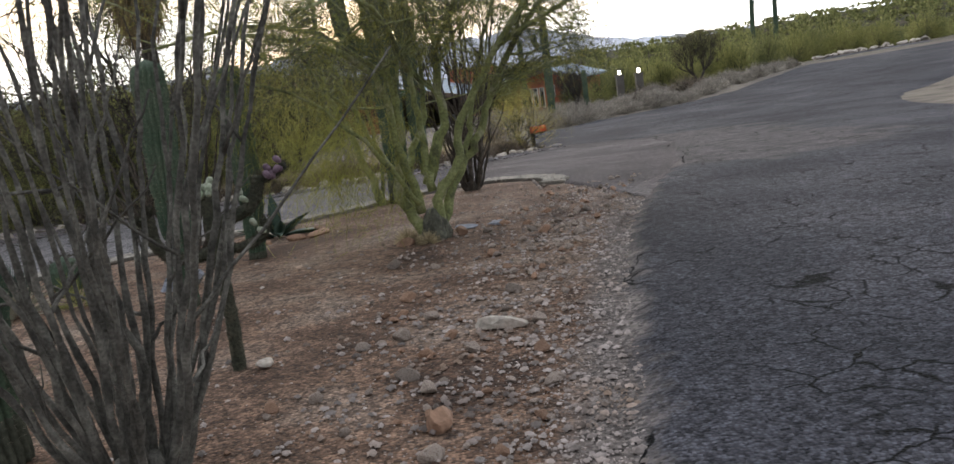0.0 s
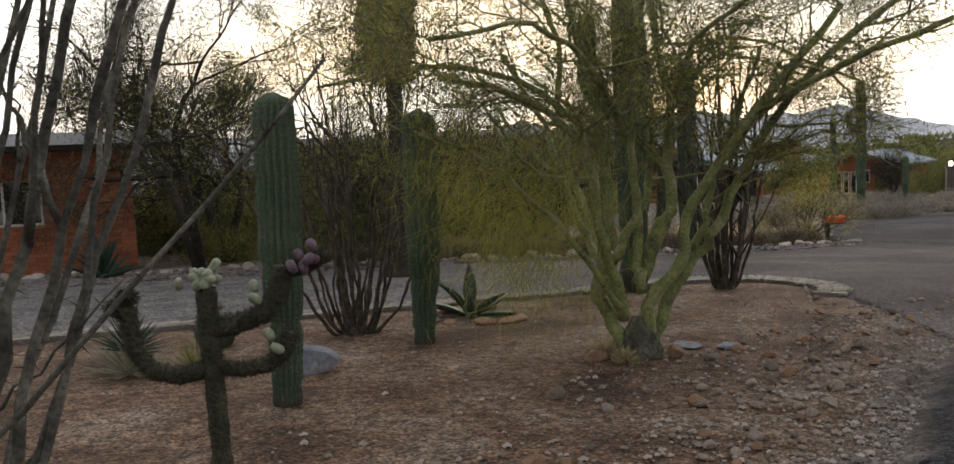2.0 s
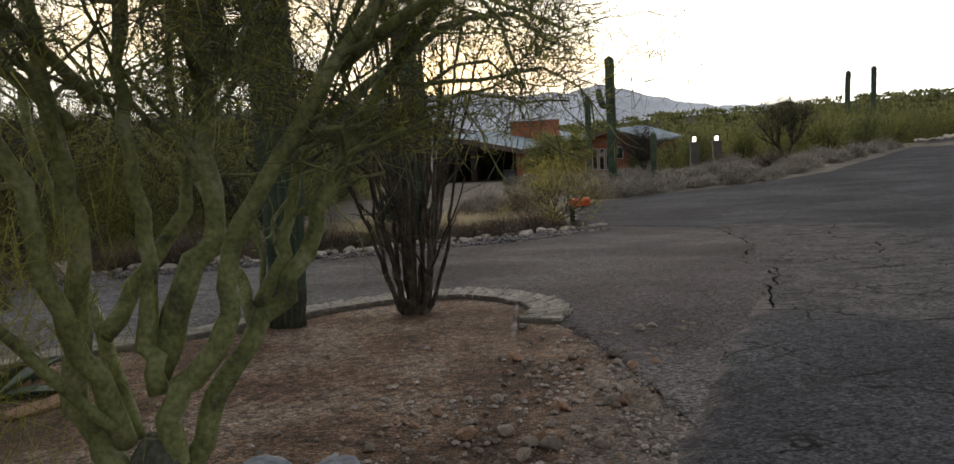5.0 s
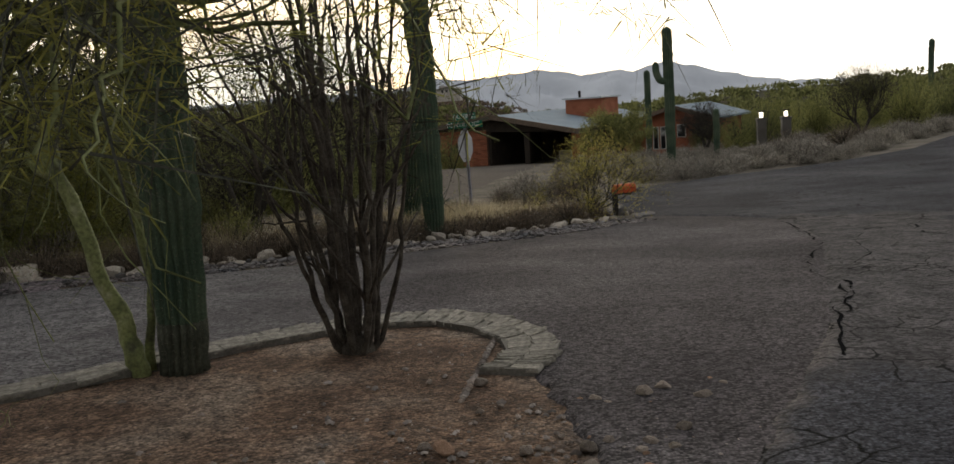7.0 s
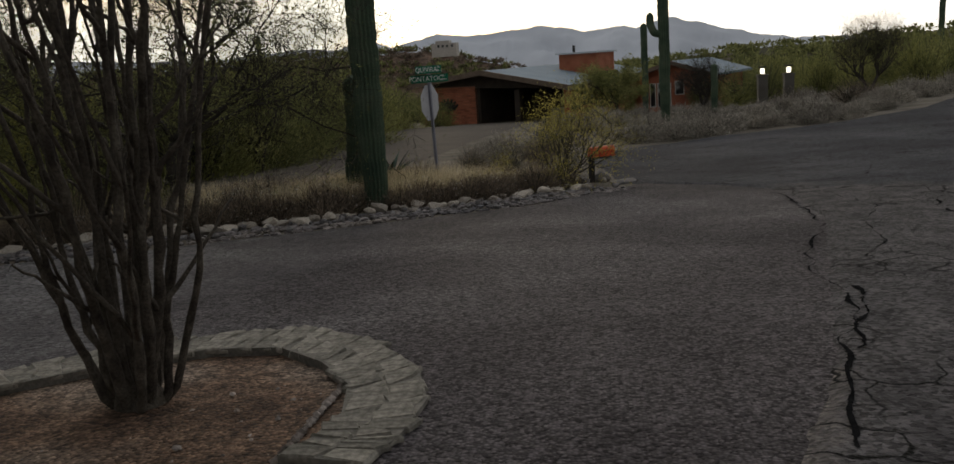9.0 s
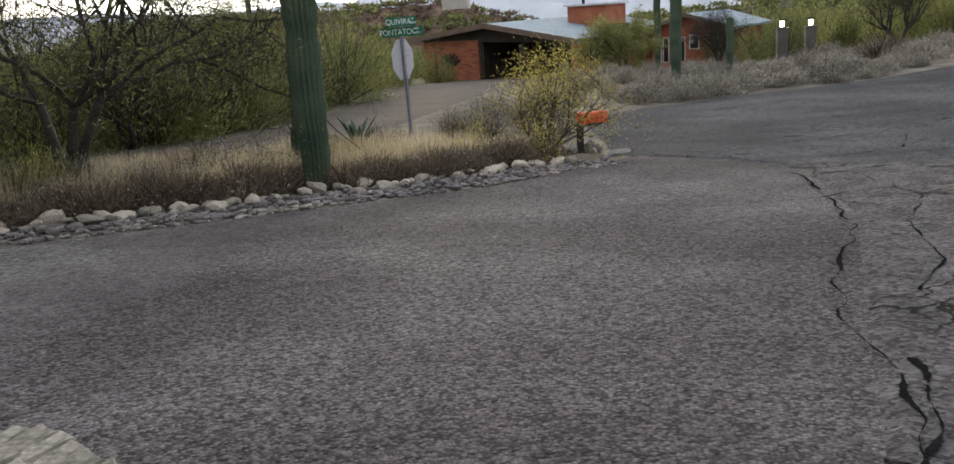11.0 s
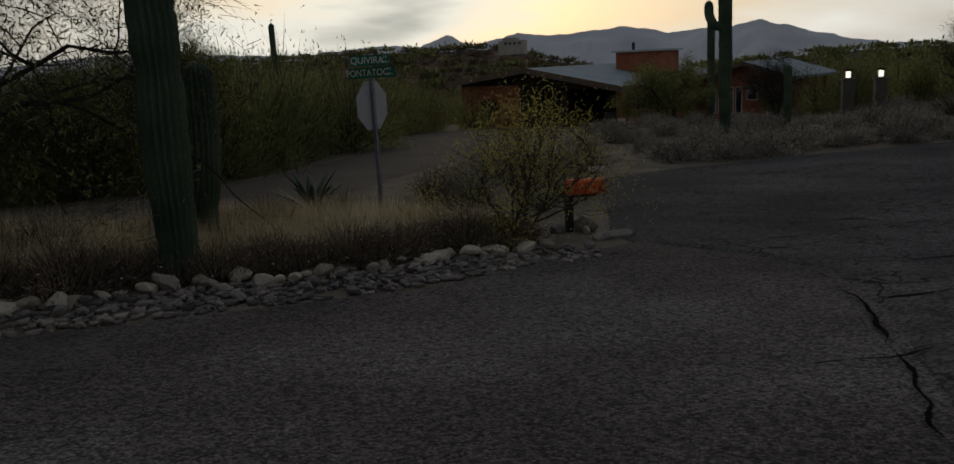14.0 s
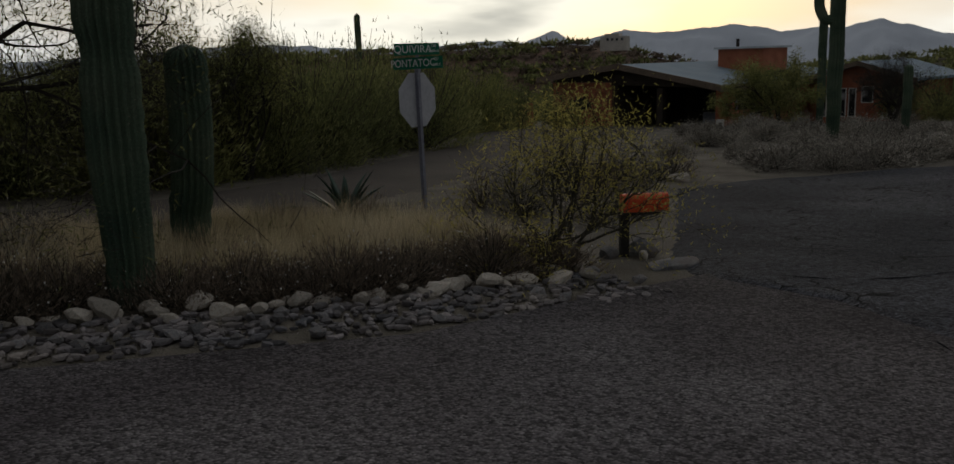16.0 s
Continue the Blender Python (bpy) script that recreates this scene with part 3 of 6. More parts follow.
strip("side_road", [(-14, 22), (-8.5, 26), (-6.6, 30), (-6.4, 36), (-6.6, 42), (-8.5, 50), (-10.5, 58)], [(-12, 19.5), (-5.5, 24.5), (-2.8, 30), (-2.7, 36), (-2.4, 42), (-1.5, 50), (-1.5, 58)], M_PATH, 0.02, 160, 12, 0.1, "tan asphalt side road")


# ---- far land ----
def ridge(name, material, dist, az0, az1, prof, base, label, depth=400, steps=260, rough=1.0):
    """A far range: its crest follows a few heights in degrees over the azimuths, roughened by noise."""
    az = np.linspace(az0, az1, steps)
    h = np.interp(az, [p[0] for p in prof], [p[1] for p in prof])
    s = Shape()
    v, f = [], []
    rows = 14
    crest = dist + depth if dist > 1000 else dist
    for j in range(rows):
        k = j / (rows - 1)
        for i, a in enumerate(az):
            r = dist + depth * k
            n = noise.fractal(Vector((a * 0.9, k * 2.0, dist * 0.01)), 0.9, 2.0, 6)
            e = crest * math.tan(radians(h[i] + 0.16 * rough * n)) * (k ** 0.8) + base * (1 - k)
            e += (0.012 * dist * rough * noise.fractal(Vector((a * 0.5, k * 5, 5)), 0.9, 2.0, 5)) * math.sin(k * math.pi)
            v.append((r * math.sin(radians(a)), r * math.cos(radians(a)), e))
    for j in range(rows - 1):
        for i in range(steps - 1):
            f.append((j * steps + i, j * steps + i + 1, (j + 1) * steps + i + 1, (j + 1) * steps + i))
    s.add(v, f)
    return tagged(new(name, s.mesh(name, material, True)), kind="structure", label=label)


MOUNT = [(-50, 0.6), (-40, 1.0), (-37.3, 1.31), (-32, 1.36), (-27, 1.0), (-23.4, 0.98), (-19.6, 1.29), (-16.8, 1.15), (-15.07, 1.79), (-13.5, 1.04), (-12.7, 1.24), (-10.6, 1.72), (-8.5, 1.45), (-7.06, 1.57), (-5, 1.7), (-4.2, 1.79), (-2.6, 1.65), (-1.2, 1.27), (1.3, 1.49), (2, 1.28), (3.2, 1.6), (4.3, 1.8), (6.6, 1.15), (9, 0.5), (11.4, 0.1), (16, -0.1), (40, -0.3)]
HILL = [(-40, -3), (-33, -1.5), (-29.5, 0.9), (-21.4, 1.15), (-17.6, 1.3), (-12.6, 1.35), (-10.4, 1.35), (-9, 1.0), (-7.9, 0.4), (-6, -0.1), (-4, -1), (2, -2), (8, -5)]
SLOPE = [(0, -1.2), (8, -0.2), (14, 0.1), (20, 0.6), (26, 0.9), (34, 1.5), (50, 2.4), (75, 3.0)]
ridge("mountains", M_MOUNT, 3600, -50, 40, MOUNT, -90, "distant mountain range with haze painted in as pale blue grey", 500, 620, 0.7)
hill = ridge("far_hill", M_HILL, 135, -40, 8, HILL, -14, "brushy reddish hillside", 60, 240, 0.9)
slope = ridge("right_hill", M_SLOPE, 110, 0, 75, SLOPE, -8, "brushy desert slope", 60, 200, 0.6)


def scrub_on(ob, n, name, material, label, size, seed, sides=9):
    """Bursts of broad leaves standing on a far slope."""
    rng = np.random.default_rng(seed)
    co = np.array([tuple(q.co) for q in ob.data.vertices])
    co = co[len(co) // 5:]
    base = co[rng.integers(0, len(co), n)] + rng.normal(size=(n, 3)) * (1.2, 1.2, 0.05)
    s = Shape()
    for _ in range(sides):
        big = size * rng.uniform(0.5, 1.4, n)
        d = rng.normal(size=(n, 3)) * (0.9, 0.9, 0.3) + (0, 0, 0.8)
        for _ in range(3):
            c = base + rng.normal(size=(n, 3)) * (0.35 * size, 0.35 * size, 0.12 * size) + (0, 0, 0.25 * size)
            s.blades(c, d + rng.normal(size=(n, 3)) * 0.5, big * 0.6, 0.13 * size, rng, True)
    return tagged(part(name, s, material), label=label, category="scrub", kind="stuff")


scrub_on(hill, 2200, "hillside_scrub", M_DRYB, "reddish brown and olive scrub covering a hillside", 1.2, 201)
scrub_on(hill, 900, "hillside_scrub", M_LEAFD, "dark olive scrub covering a hillside", 1.8, 202)
scrub_on(slope, 3000, "slope_scrub", M_LEAFD, "olive scrub covering a desert slope", 1.3, 203)


# ---- plants ----
def branch(wood, tips, rng, p, d, length, radius, depth, spread=0.6, up=0.25, kink=0.25, sides=6, kids=(3, 5)):
    """A limb with bends, that forks until depth runs out; the ends go into tips."""
    k = 5 if depth > 0 else 4
    pts, q, dd = [np.array(p, float)], np.array(p, float), np.array(d, float)
    for _ in range(k):
        dd = dd + rng.normal(size=3) * kink * 0.5 + np.array([0, 0, up * 0.3])
        dd /= np.linalg.norm(dd)
        q = q + dd * length / k
        pts.append(q)
    wood.tube(pts, np.linspace(radius, radius * (0.55 if depth else 0.3), k + 1), max(3, sides), cap=False)
    if depth == 0:
        tips.extend((pts[i], dd) for i in range(1, k + 1))
        return
    for _ in range(rng.integers(*kids)):
        i = rng.integers(2, k + 1)
        nd = dd + rng.normal(size=3) * spread
        nd[2] += up * 0.5
        nd /= np.linalg.norm(nd)
        branch(wood, tips, rng, pts[i], nd, length * rng.uniform(0.5, 0.85), radius * 0.5, depth - 1, spread, up, kink, max(3, sides - 2), kids)


def leafy(tips, rng, per, length, width, spread, droop=0.0, quad=False, keep=1.0):
    s = Shape()
    P = np.array([t[0] for t in tips])
    D = np.array([t[1] for t in tips])
    if keep < 1:
        m = rng.random(len(P)) < keep
        P, D = P[m], D[m]
    P, D = np.repeat(P, per, 0), np.repeat(D, per, 0)
    c = P + rng.normal(size=P.shape) * spread
    d = D * 0.5 + rng.normal(size=P.shape) * 0.7
    d[:, 2] -= droop
    s.blades(c, d, length * rng.uniform(0.6, 1.4, len(c)), width, rng, quad)
    return s


def palo_verde(x, y, seed, limbs, label, depth=2, base=True, leaves=7):
    rng = np.random.default_rng(seed)
    t = thing("palo_verde", x, y, label, "tree", sink=0.06)
    wood, tips = Shape(), []
    for pts, r in limbs:
        pts = np.array(pts, float)
        s = np.linspace(0, len(pts) - 1, 3 * len(pts))
        fine = np.stack([np.interp(s, range(len(pts)), pts[:, i]) for i in range(3)], 1)
        fine[1:] += rng.normal(size=fine[1:].shape) * 0.012
        rr = 0.62 * r * np.linspace(1, 0.42, len(fine)) * rng.uniform(0.93, 1.08, len(fine))
        limb = Shape()
        limb.tube(fine, rr, 10)
        part("limb", limb, M_PV, t, smooth=True)
        for i in range(len(fine) // 3, len(fine)):
            if rng.random() < (0.06 if fine[i][2] < 1.35 else 0.85):
                d = fine[min(i + 1, len(fine) - 1)] - fine[i - 1]
                d = d / np.linalg.norm(d) + rng.normal(size=3) * 0.75
                d[2] = abs(d[2]) * 0.6
                branch(wood, tips, rng, fine[i], d / np.linalg.norm(d), rng.uniform(0.6, 1.05) * (1.0 if fine[i][2] > 1.4 else 0.5), rr[i] * 0.42, depth, 0.75, 0.1, 0.55, 5, (2, 4))
    part("branch_rest", wood, M_PV, t, smooth=True, kind="stuff")
    if base:
        b = Shape()
        for i in range(5):
            a = i * 1.26
            b.tube([(0.07 * math.cos(a), 0.07 * math.sin(a), -0.05), (0.1 * math.cos(a), 0.1 * math.sin(a), 0.1), (0.05 * math.cos(a), 0.05 * math.sin(a), 0.27), (0.03 * math.cos(a), 0.03 * math.sin(a), 0.36)], [0.075, 0.085, 0.065, 0.03], 9)
        part("root_knot", b, M_PVB, t, "dark knotted trunk base", True)
    tips = [q for q in tips if q[0][2] > 1.55] or tips
    part("fine_twig_cover", leafy(tips, rng, 3 if leaves > 6 else 2, 0.3, 0.0022, 0.06, 0.1), M_PVB, t, "dark thread-like bare twigs", kind="stuff")
    part("foliage", leafy(tips, rng, leaves, 0.085, 0.0022, 0.06, 0.15), M_PVLEAF, t, "thin yellow green twiglets", kind="stuff")
    return t, tips


def seen(rows):
    """Limb points from (sideways, height, depth) as they stand across the line from the road to the tree."""
    return [(u * 0.93 - w * 0.37, u * 0.37 + w * 0.93, z) for u, z, w in rows]


PV_LIMBS = [
    (seen([(-0.06, 0.02, 0), (-0.22, 0.33, 0.05), (-0.31, 0.58, 0.08), (-0.26, 0.95, 0.05), (-0.2, 1.22, 0), (-0.25, 1.6, -0.05), (-0.3, 2.0, 0), (-0.5, 2.9, 0.1)]), 0.105),
    (seen([(-0.12, 0.35, 0), (-0.22, 0.7, -0.1), (-0.33, 1.05, -0.15), (-0.38, 1.48, -0.2), (-0.5, 1.8, -0.3), (-0.9, 2.1, -0.4), (-1.5, 2.25, -0.5)]), 0.08),
    (seen([(0.08, 0.02, 0), (0.05, 0.48, -0.05), (0.18, 0.63, -0.1), (0.32, 0.78, -0.1), (0.33, 1.0, -0.1), (0.43, 1.28, -0.1), (0.65, 1.6, -0.15), (0.92, 2.0, -0.2), (1.5, 2.7, -0.3)]), 0.1),
    (seen([(0.02, 0.6, 0.1), (0.2, 1.06, 0.1), (0.33, 1.22, 0.15), (0.32, 1.7, 0.2), (0.34, 2.0, 0.2), (0.2, 3.0, 0.4)]), 0.1),
    (seen([(0.12, 0.1, 0.05), (0.23, 0.42, 0.1), (0.45, 0.74, 0.15), (0.6, 0.88, 0.15), (0.75, 1.2, 0.1), (0.87, 1.48, 0.1), (1.15, 1.9, 0.1), (2.0, 2.75, 0.0), (2.8, 3.0, -0.1)]), 0.09),
    (seen([(0.48, 0.85, 0.15), (0.63, 1.08, 0.2), (0.7, 1.45, 0.25), (0.83, 1.72, 0.3), (1.2, 2.5, 0.5)]), 0.06),
    (seen([(0.03, 0.55, 0), (0.0, 0.8, 0.05), (0.03, 1.2, 0.1), (0.0, 1.6, 0.1), (0.0, 2.0, 0.1), (0.1, 2.9, 0.2)]), 0.075),
    (seen([(-0.18, 0.8, 0.1), (-0.02, 1.0, 0.25), (0.2, 1.28, 0.4), (0.3, 1.8, 0.6), (0.3, 2.8, 0.9)]), 0.07),
    (seen([(-0.1, 0.3, 0.2), (-0.2, 0.7, 0.4), (-0.35, 1.1, 0.7), (-0.5, 1.8, 1.0), (-0.9, 2.6, 1.4)]), 0.07),
    (seen([(-0.2, 1.7, 0), (-0.8, 2.25, 0.3), (-1.6, 2.45, 0.5), (-2.5, 2.3, 0.6)]), 0.05),
    (seen([(-0.1, 1.8, -0.1), (-0.5, 2.3, -0.8), (-1.0, 2.5, -1.5), (-1.6, 2.3, -2.2)]), 0.045),
    (seen([(0.9, 1.9, 0), (1.4, 2.3, -0.8), (2.0, 2.5, -1.6), (2.4, 2.5, -2.2)]), 0.045),
    (seen([(0.9, 1.7, 0.3), (1.6, 2.15, 1.0), (2.4, 2.35, 1.8), (3.0, 2.2, 2.6)]), 0.045),
    (seen([(0.3, 1.9, 0.2), (0.2, 2.4, -0.9), (0.4, 2.7, -1.8)]), 0.045),
    (seen([(-0.15, 0.45, -0.1), (-0.4, 0.8, -0.2), (-0.7, 1.2, -0.3), (-1.1, 1.6, -0.3), (-1.7, 1.9, -0.4)]), 0.045),
]
pv, pv_tips = palo_verde(-0.43, 9.04, 5, PV_LIMBS, "green-barked palo verde with crooked limbs and hanging twigs", depth=3, leaves=9)
rng = np.random.default_rng(8)
s = Shape()
hang = np.array([(-0.8, -0.25, 1.1), (-1.05, -0.45, 1.4), (-0.75, -0.2, 0.8), (-1.3, -0.6, 1.7), (-0.95, -0.2, 0.95), (-0.6, -0.15, 1.35)])
c = hang[rng.integers(0, len(hang), 3800)] + rng.normal(size=(3800, 3)) * (0.32, 0.25, 0.28)
s.blades(c, rng.normal(size=c.shape) * 0.55 + (-0.25, -0.1, -0.75), rng.uniform(0.12, 0.4, 3800), 0.0022, rng)
part("hanging_foliage", s, M_PVLEAF, pv, "yellow green drooping thread-like twigs", kind="stuff")
palo_verde(-1.37, 13.2, 11, [([(0, 0, 0), (-0.05, 0, 0.25), (-0.1, 0, 0.5), (-0.2, 0, 0.78), (-0.37, 0, 1.3), (-0.6, 0.05, 1.8), (-0.65, 0.1, 2.3), (-0.6, 0.2, 3.2), (-0.9, 0.2, 4.0)], 0.11),
                            ([(-0.45, 0, 1.45), (-0.8, 0, 1.7), (-1.2, 0.1, 2.1), (-1.7, 0.1, 2.8)], 0.06),
                            ([(-0.6, 0.05, 1.85), (-0.2, 0.0, 2.6), (0.7, -0.2, 3.1), (1.8, -0.5, 3.05), (2.9, -0.8, 2.5)], 0.05),
                            ([(-0.3, 0.0, 2.45), (0.5, -0.5, 2.9), (1.4, -1.3, 2.9), (2.4, -2.2, 2.45)], 0.04),
                            ([(0.02, 0.1, 0.05), (0.06, 0.15, 0.6), (0.0, 0.2, 1.2), (-0.1, 0.2, 1.8), (-0.3, 0.3, 3.0)], 0.055)],
           "slender green palo verde trunk beside a tall saguaro", base=False, depth=3, leaves=4)


def saguaro(x, y, height, radius, seed, label, ribs=20, lean=(0, 0), arms=(), waist=(), base=0.35, tag="saguaro", taper=0.78):
    rng = np.random.default_rng(seed)
    t = thing(tag, x, y, label, "cactus", "saguaros", sink=0.04)
    sides = ribs * 4
    prof = np.tile([1.07, 0.95, 0.76, 0.95], ribs)

    def column(pts, rad):
        s = Shape()
        s.tube(pts, rad, sides, ribs=prof)
        return s
    k = 44
    zs = np.linspace(0, 1, k)
    r = radius * (taper + (1 - taper) * np.clip(zs / (0.3 if taper > 0.7 else 0.45), 0, 1))
    for at, amt in waist:
        r = r * (1 - amt * np.exp(-((zs - at) / 0.018) ** 2))
    top = np.clip((1 - zs) * height / (radius * 1.15), 0, 1)
    r = r * np.sqrt(np.clip(1 - (1 - top) ** 2.3, 0.004, 1)) * (1 + 0.02 * rng.normal(size=k))
    zz = np.where(zs > 0.9, 1 - (1 - zs) * 1.0, zs)
    sway = 0.012 * np.cumsum(rng.normal(size=k)) * radius * 3
    sway = sway - zs * sway[-1]
    pts = np.stack([lean[0] * zs + sway, lean[1] * zs, zz * height], 1)
    part("stem", column(pts, r), M_SAG, t, "dark green ribbed stem", True)
    nb = max(3, int(k * base / height))
    part("base", column(pts[:nb] * (1, 1, 1), r[:nb] * np.linspace(1.04, 1.0, nb) + 0.003), M_SAGB, t, "grey corky stem base", True)
    sp = Shape()
    a = np.arange(ribs) * 2 * np.pi / ribs
    zc = np.arange(0.15, height - 0.03, 0.035 if height < 4 else 0.06)
    A, Z = np.meshgrid(a, zc)
    A, Z = A.ravel(), Z.ravel()
    R = np.interp(Z, pts[:, 2], r) * 1.04
    c = np.stack([np.interp(Z, pts[:, 2], pts[:, 0]) + R * np.cos(A), np.interp(Z, pts[:, 2], pts[:, 1]) + R * np.sin(A), Z], 1)
    c = np.repeat(c, 3, 0)
    d = np.stack([np.cos(np.repeat(A, 3)), np.sin(np.repeat(A, 3)), np.zeros(len(c))], 1) + rng.normal(size=c.shape) * 0.6
    sp.blades(c, d, 0.026, 0.0014, rng)
    part("spine_cover", sp, M_SPINE, t, "short pale spines along the ribs", kind="stuff")
    for pts_a, ra in arms:
        m = np.array(pts_a, float)
        u = np.linspace(0, len(m) - 1, 24)
        fine = np.stack([np.interp(u, range(len(m)), m[:, i]) for i in range(3)], 1)
        for _ in range(3):
            fine[1:-1] = (fine[:-2] + fine[1:-1] + fine[2:]) / 3
        e = np.clip((23 - np.arange(24)) / 4, 0, 1)
        s = Shape()
        s.tube(fine, ra * np.clip(np.sqrt(1 - (1 - e) ** 2), 0.06, 1), 44, ribs=np.tile([1.05, 0.97, 0.87, 0.97], 11))
        part("arm", s, M_SAG, t, "ribbed saguaro arm", True)
    return t


def ocotillo(x, y, n, height, lean, seed, label, rmin=0.010, rmax=0.018, spread=0.55, spurs=2, bark=None):
    bark = bark or M_OCO
    rng = np.random.default_rng(seed)
    t = thing("ocotillo", x, y, label, "ocotillo", "ocotillos", sink=0.05)
    thorn, spur = Shape(), Shape()
    for i in range(n):
        a = i * 2.4 + rng.uniform(-0.4, 0.4)
        out = spread * math.sqrt((i + 0.5) / n) * rng.uniform(0.8, 1.1)
        h = height * rng.uniform(0.75, 1.08)
        k = 26
        u = np.linspace(0, 1, k)
        rad = 0.09 * rng.random() + out * (0.62 * u ** 0.5 + 0.5 * u ** 2.2)
        wob = 0.02 * np.cumsum(np.cumsum(rng.normal(size=(k, 2)) * 0.25, 0), 0) / 3 + 0.012 * np.cumsum(rng.normal(size=(k, 2)), 0)
        pts = np.stack([np.cos(a) * rad + wob[:, 0], np.sin(a) * rad + wob[:, 1], h * u ** (1 + 0.12 * out)], 1)
        r = rng.uniform(rmin, rmax)
        wand = Shape()
        wand.tube(pts, r * np.linspace(1.5, 0.4, k) * (1 + 0.12 * rng.normal(size=k)), 7)
        part("stem", wand, bark, t, smooth=True)
        for _ in range(rng.integers(0, spurs + 1)):
            j = rng.integers(5, 20)
            d = pts[j + 1] - pts[j]
            d = d / np.linalg.norm(d) + rng.normal(size=3) * 0.55
            L = rng.uniform(0.15, 0.75)
            w = np.linspace(0, 1, 9)[:, None]
            q = pts[j] + w * d * L + rng.normal(size=(9, 3)) * 0.006
            q[:, 2] += 0.12 * w[:, 0] ** 2 * L
            spur.tube(q, r * np.linspace(0.75, 0.3, 9), 5)
            m = int(L / 0.025)
            thorn.blades(q[rng.integers(1, 9, m)], sphere_dirs(rng, m, 0.1), 0.035, 0.002, rng)
        m = int(h / 0.018)
        idx = rng.uniform(1, k - 1.01, m)
        c = np.stack([np.interp(idx, range(k), pts[:, q]) for q in range(3)], 1)
        thorn.blades(c, sphere_dirs(rng, m, 0.15), 0.028 + r, 0.0022, rng)
    b = Shape()
    b.tube([(0, 0, -0.05), (0, 0, 0.05), (0, 0, 0.16)], [0.12, 0.13, 0.09], 12)
    part("crown", b, bark, t, smooth=True)
    part("side_branch_rest", spur, bark, t, smooth=True, kind="stuff")
    part("thorn_cover", thorn, M_TWIG, t, "short dark thorns", kind="stuff")
    return t


saguaro(-2.43, 7.02, 2.03, 0.127, 1, "dark green ribbed saguaro column standing on the gravel island", waist=[(0.28, 0.24), (0.455, 0.18)], lean=(0.03, 0), ribs=17, taper=0.64, base=0.1)
saguaro(-2.34, 3.9, 2.25, 0.13, 12, "dark ribbed saguaro column beside the nearby ocotillo", ribs=16)
saguaro(-2.38, 9.3, 2.1, 0.142, 2, "single green saguaro column with a corky base near the palo verde", lean=(0.03, 0), waist=[(0.2, 0.1)], ribs=15, taper=0.58, base=0.12)
saguaro(-1.1, 13.3, 5.6, 0.19, 3, "very tall thick saguaro beside the slender palo verde", lean=(0.05, 0.0), waist=[(0.5, 0.04)], ribs=17, arms=[([(0, 0, 2.35), (-0.3, 0, 2.4), (-0.5, 0, 2.65), (-0.52, 0, 3.2), (-0.5, 0, 3.6)], 0.12)], base=0.55)
saguaro(-1.16, 22.87, 4.4, 0.205, 4, "tall green saguaro rising behind the rock border", lean=(-0.06, 0.0), waist=[(0.455, 0.17)], ribs=18)
saguaro(-1.98, 24.65, 2.22, 0.195, 5, "shorter stout saguaro with a rounded top in dry grass", lean=(0.1, 0.0), ribs=19)
saguaro(4.64, 45.4, 5.75, 0.2, 6, "tall slim saguaro with one small arm in grey brush", arms=[([(0, 0, 3.5), (-0.35, 0, 3.55), (-0.5, 0, 3.9), (-0.5, 0, 4.35)], 0.14)], ribs=14)
saguaro(4.6, 62.0, 5.2, 0.18, 7, "distant slim saguaro near the brick house", ribs=14)
ocotillo(0.02, 13.75, 19, 3.3, 0, 21, "dense dark ocotillo with many upright thorny stems inside the stone kerb", spread=0.85, rmin=0.013, rmax=0.022, spurs=8, bark=M_OCOD)
ocotillo(-3.25, 9.7, 24, 2.7, 0, 22, "spreading grey ocotillo beside the driveway kerb", spread=1.25, rmin=0.009, rmax=0.015, spurs=2, bark=M_OCOD)
ocotillo(-1.52, 3.42, 40, 3.3, 0, 23, "large nearby ocotillo with a fan of thorny grey stems", spread=1.3, rmin=0.008, rmax=0.014, spurs=3)


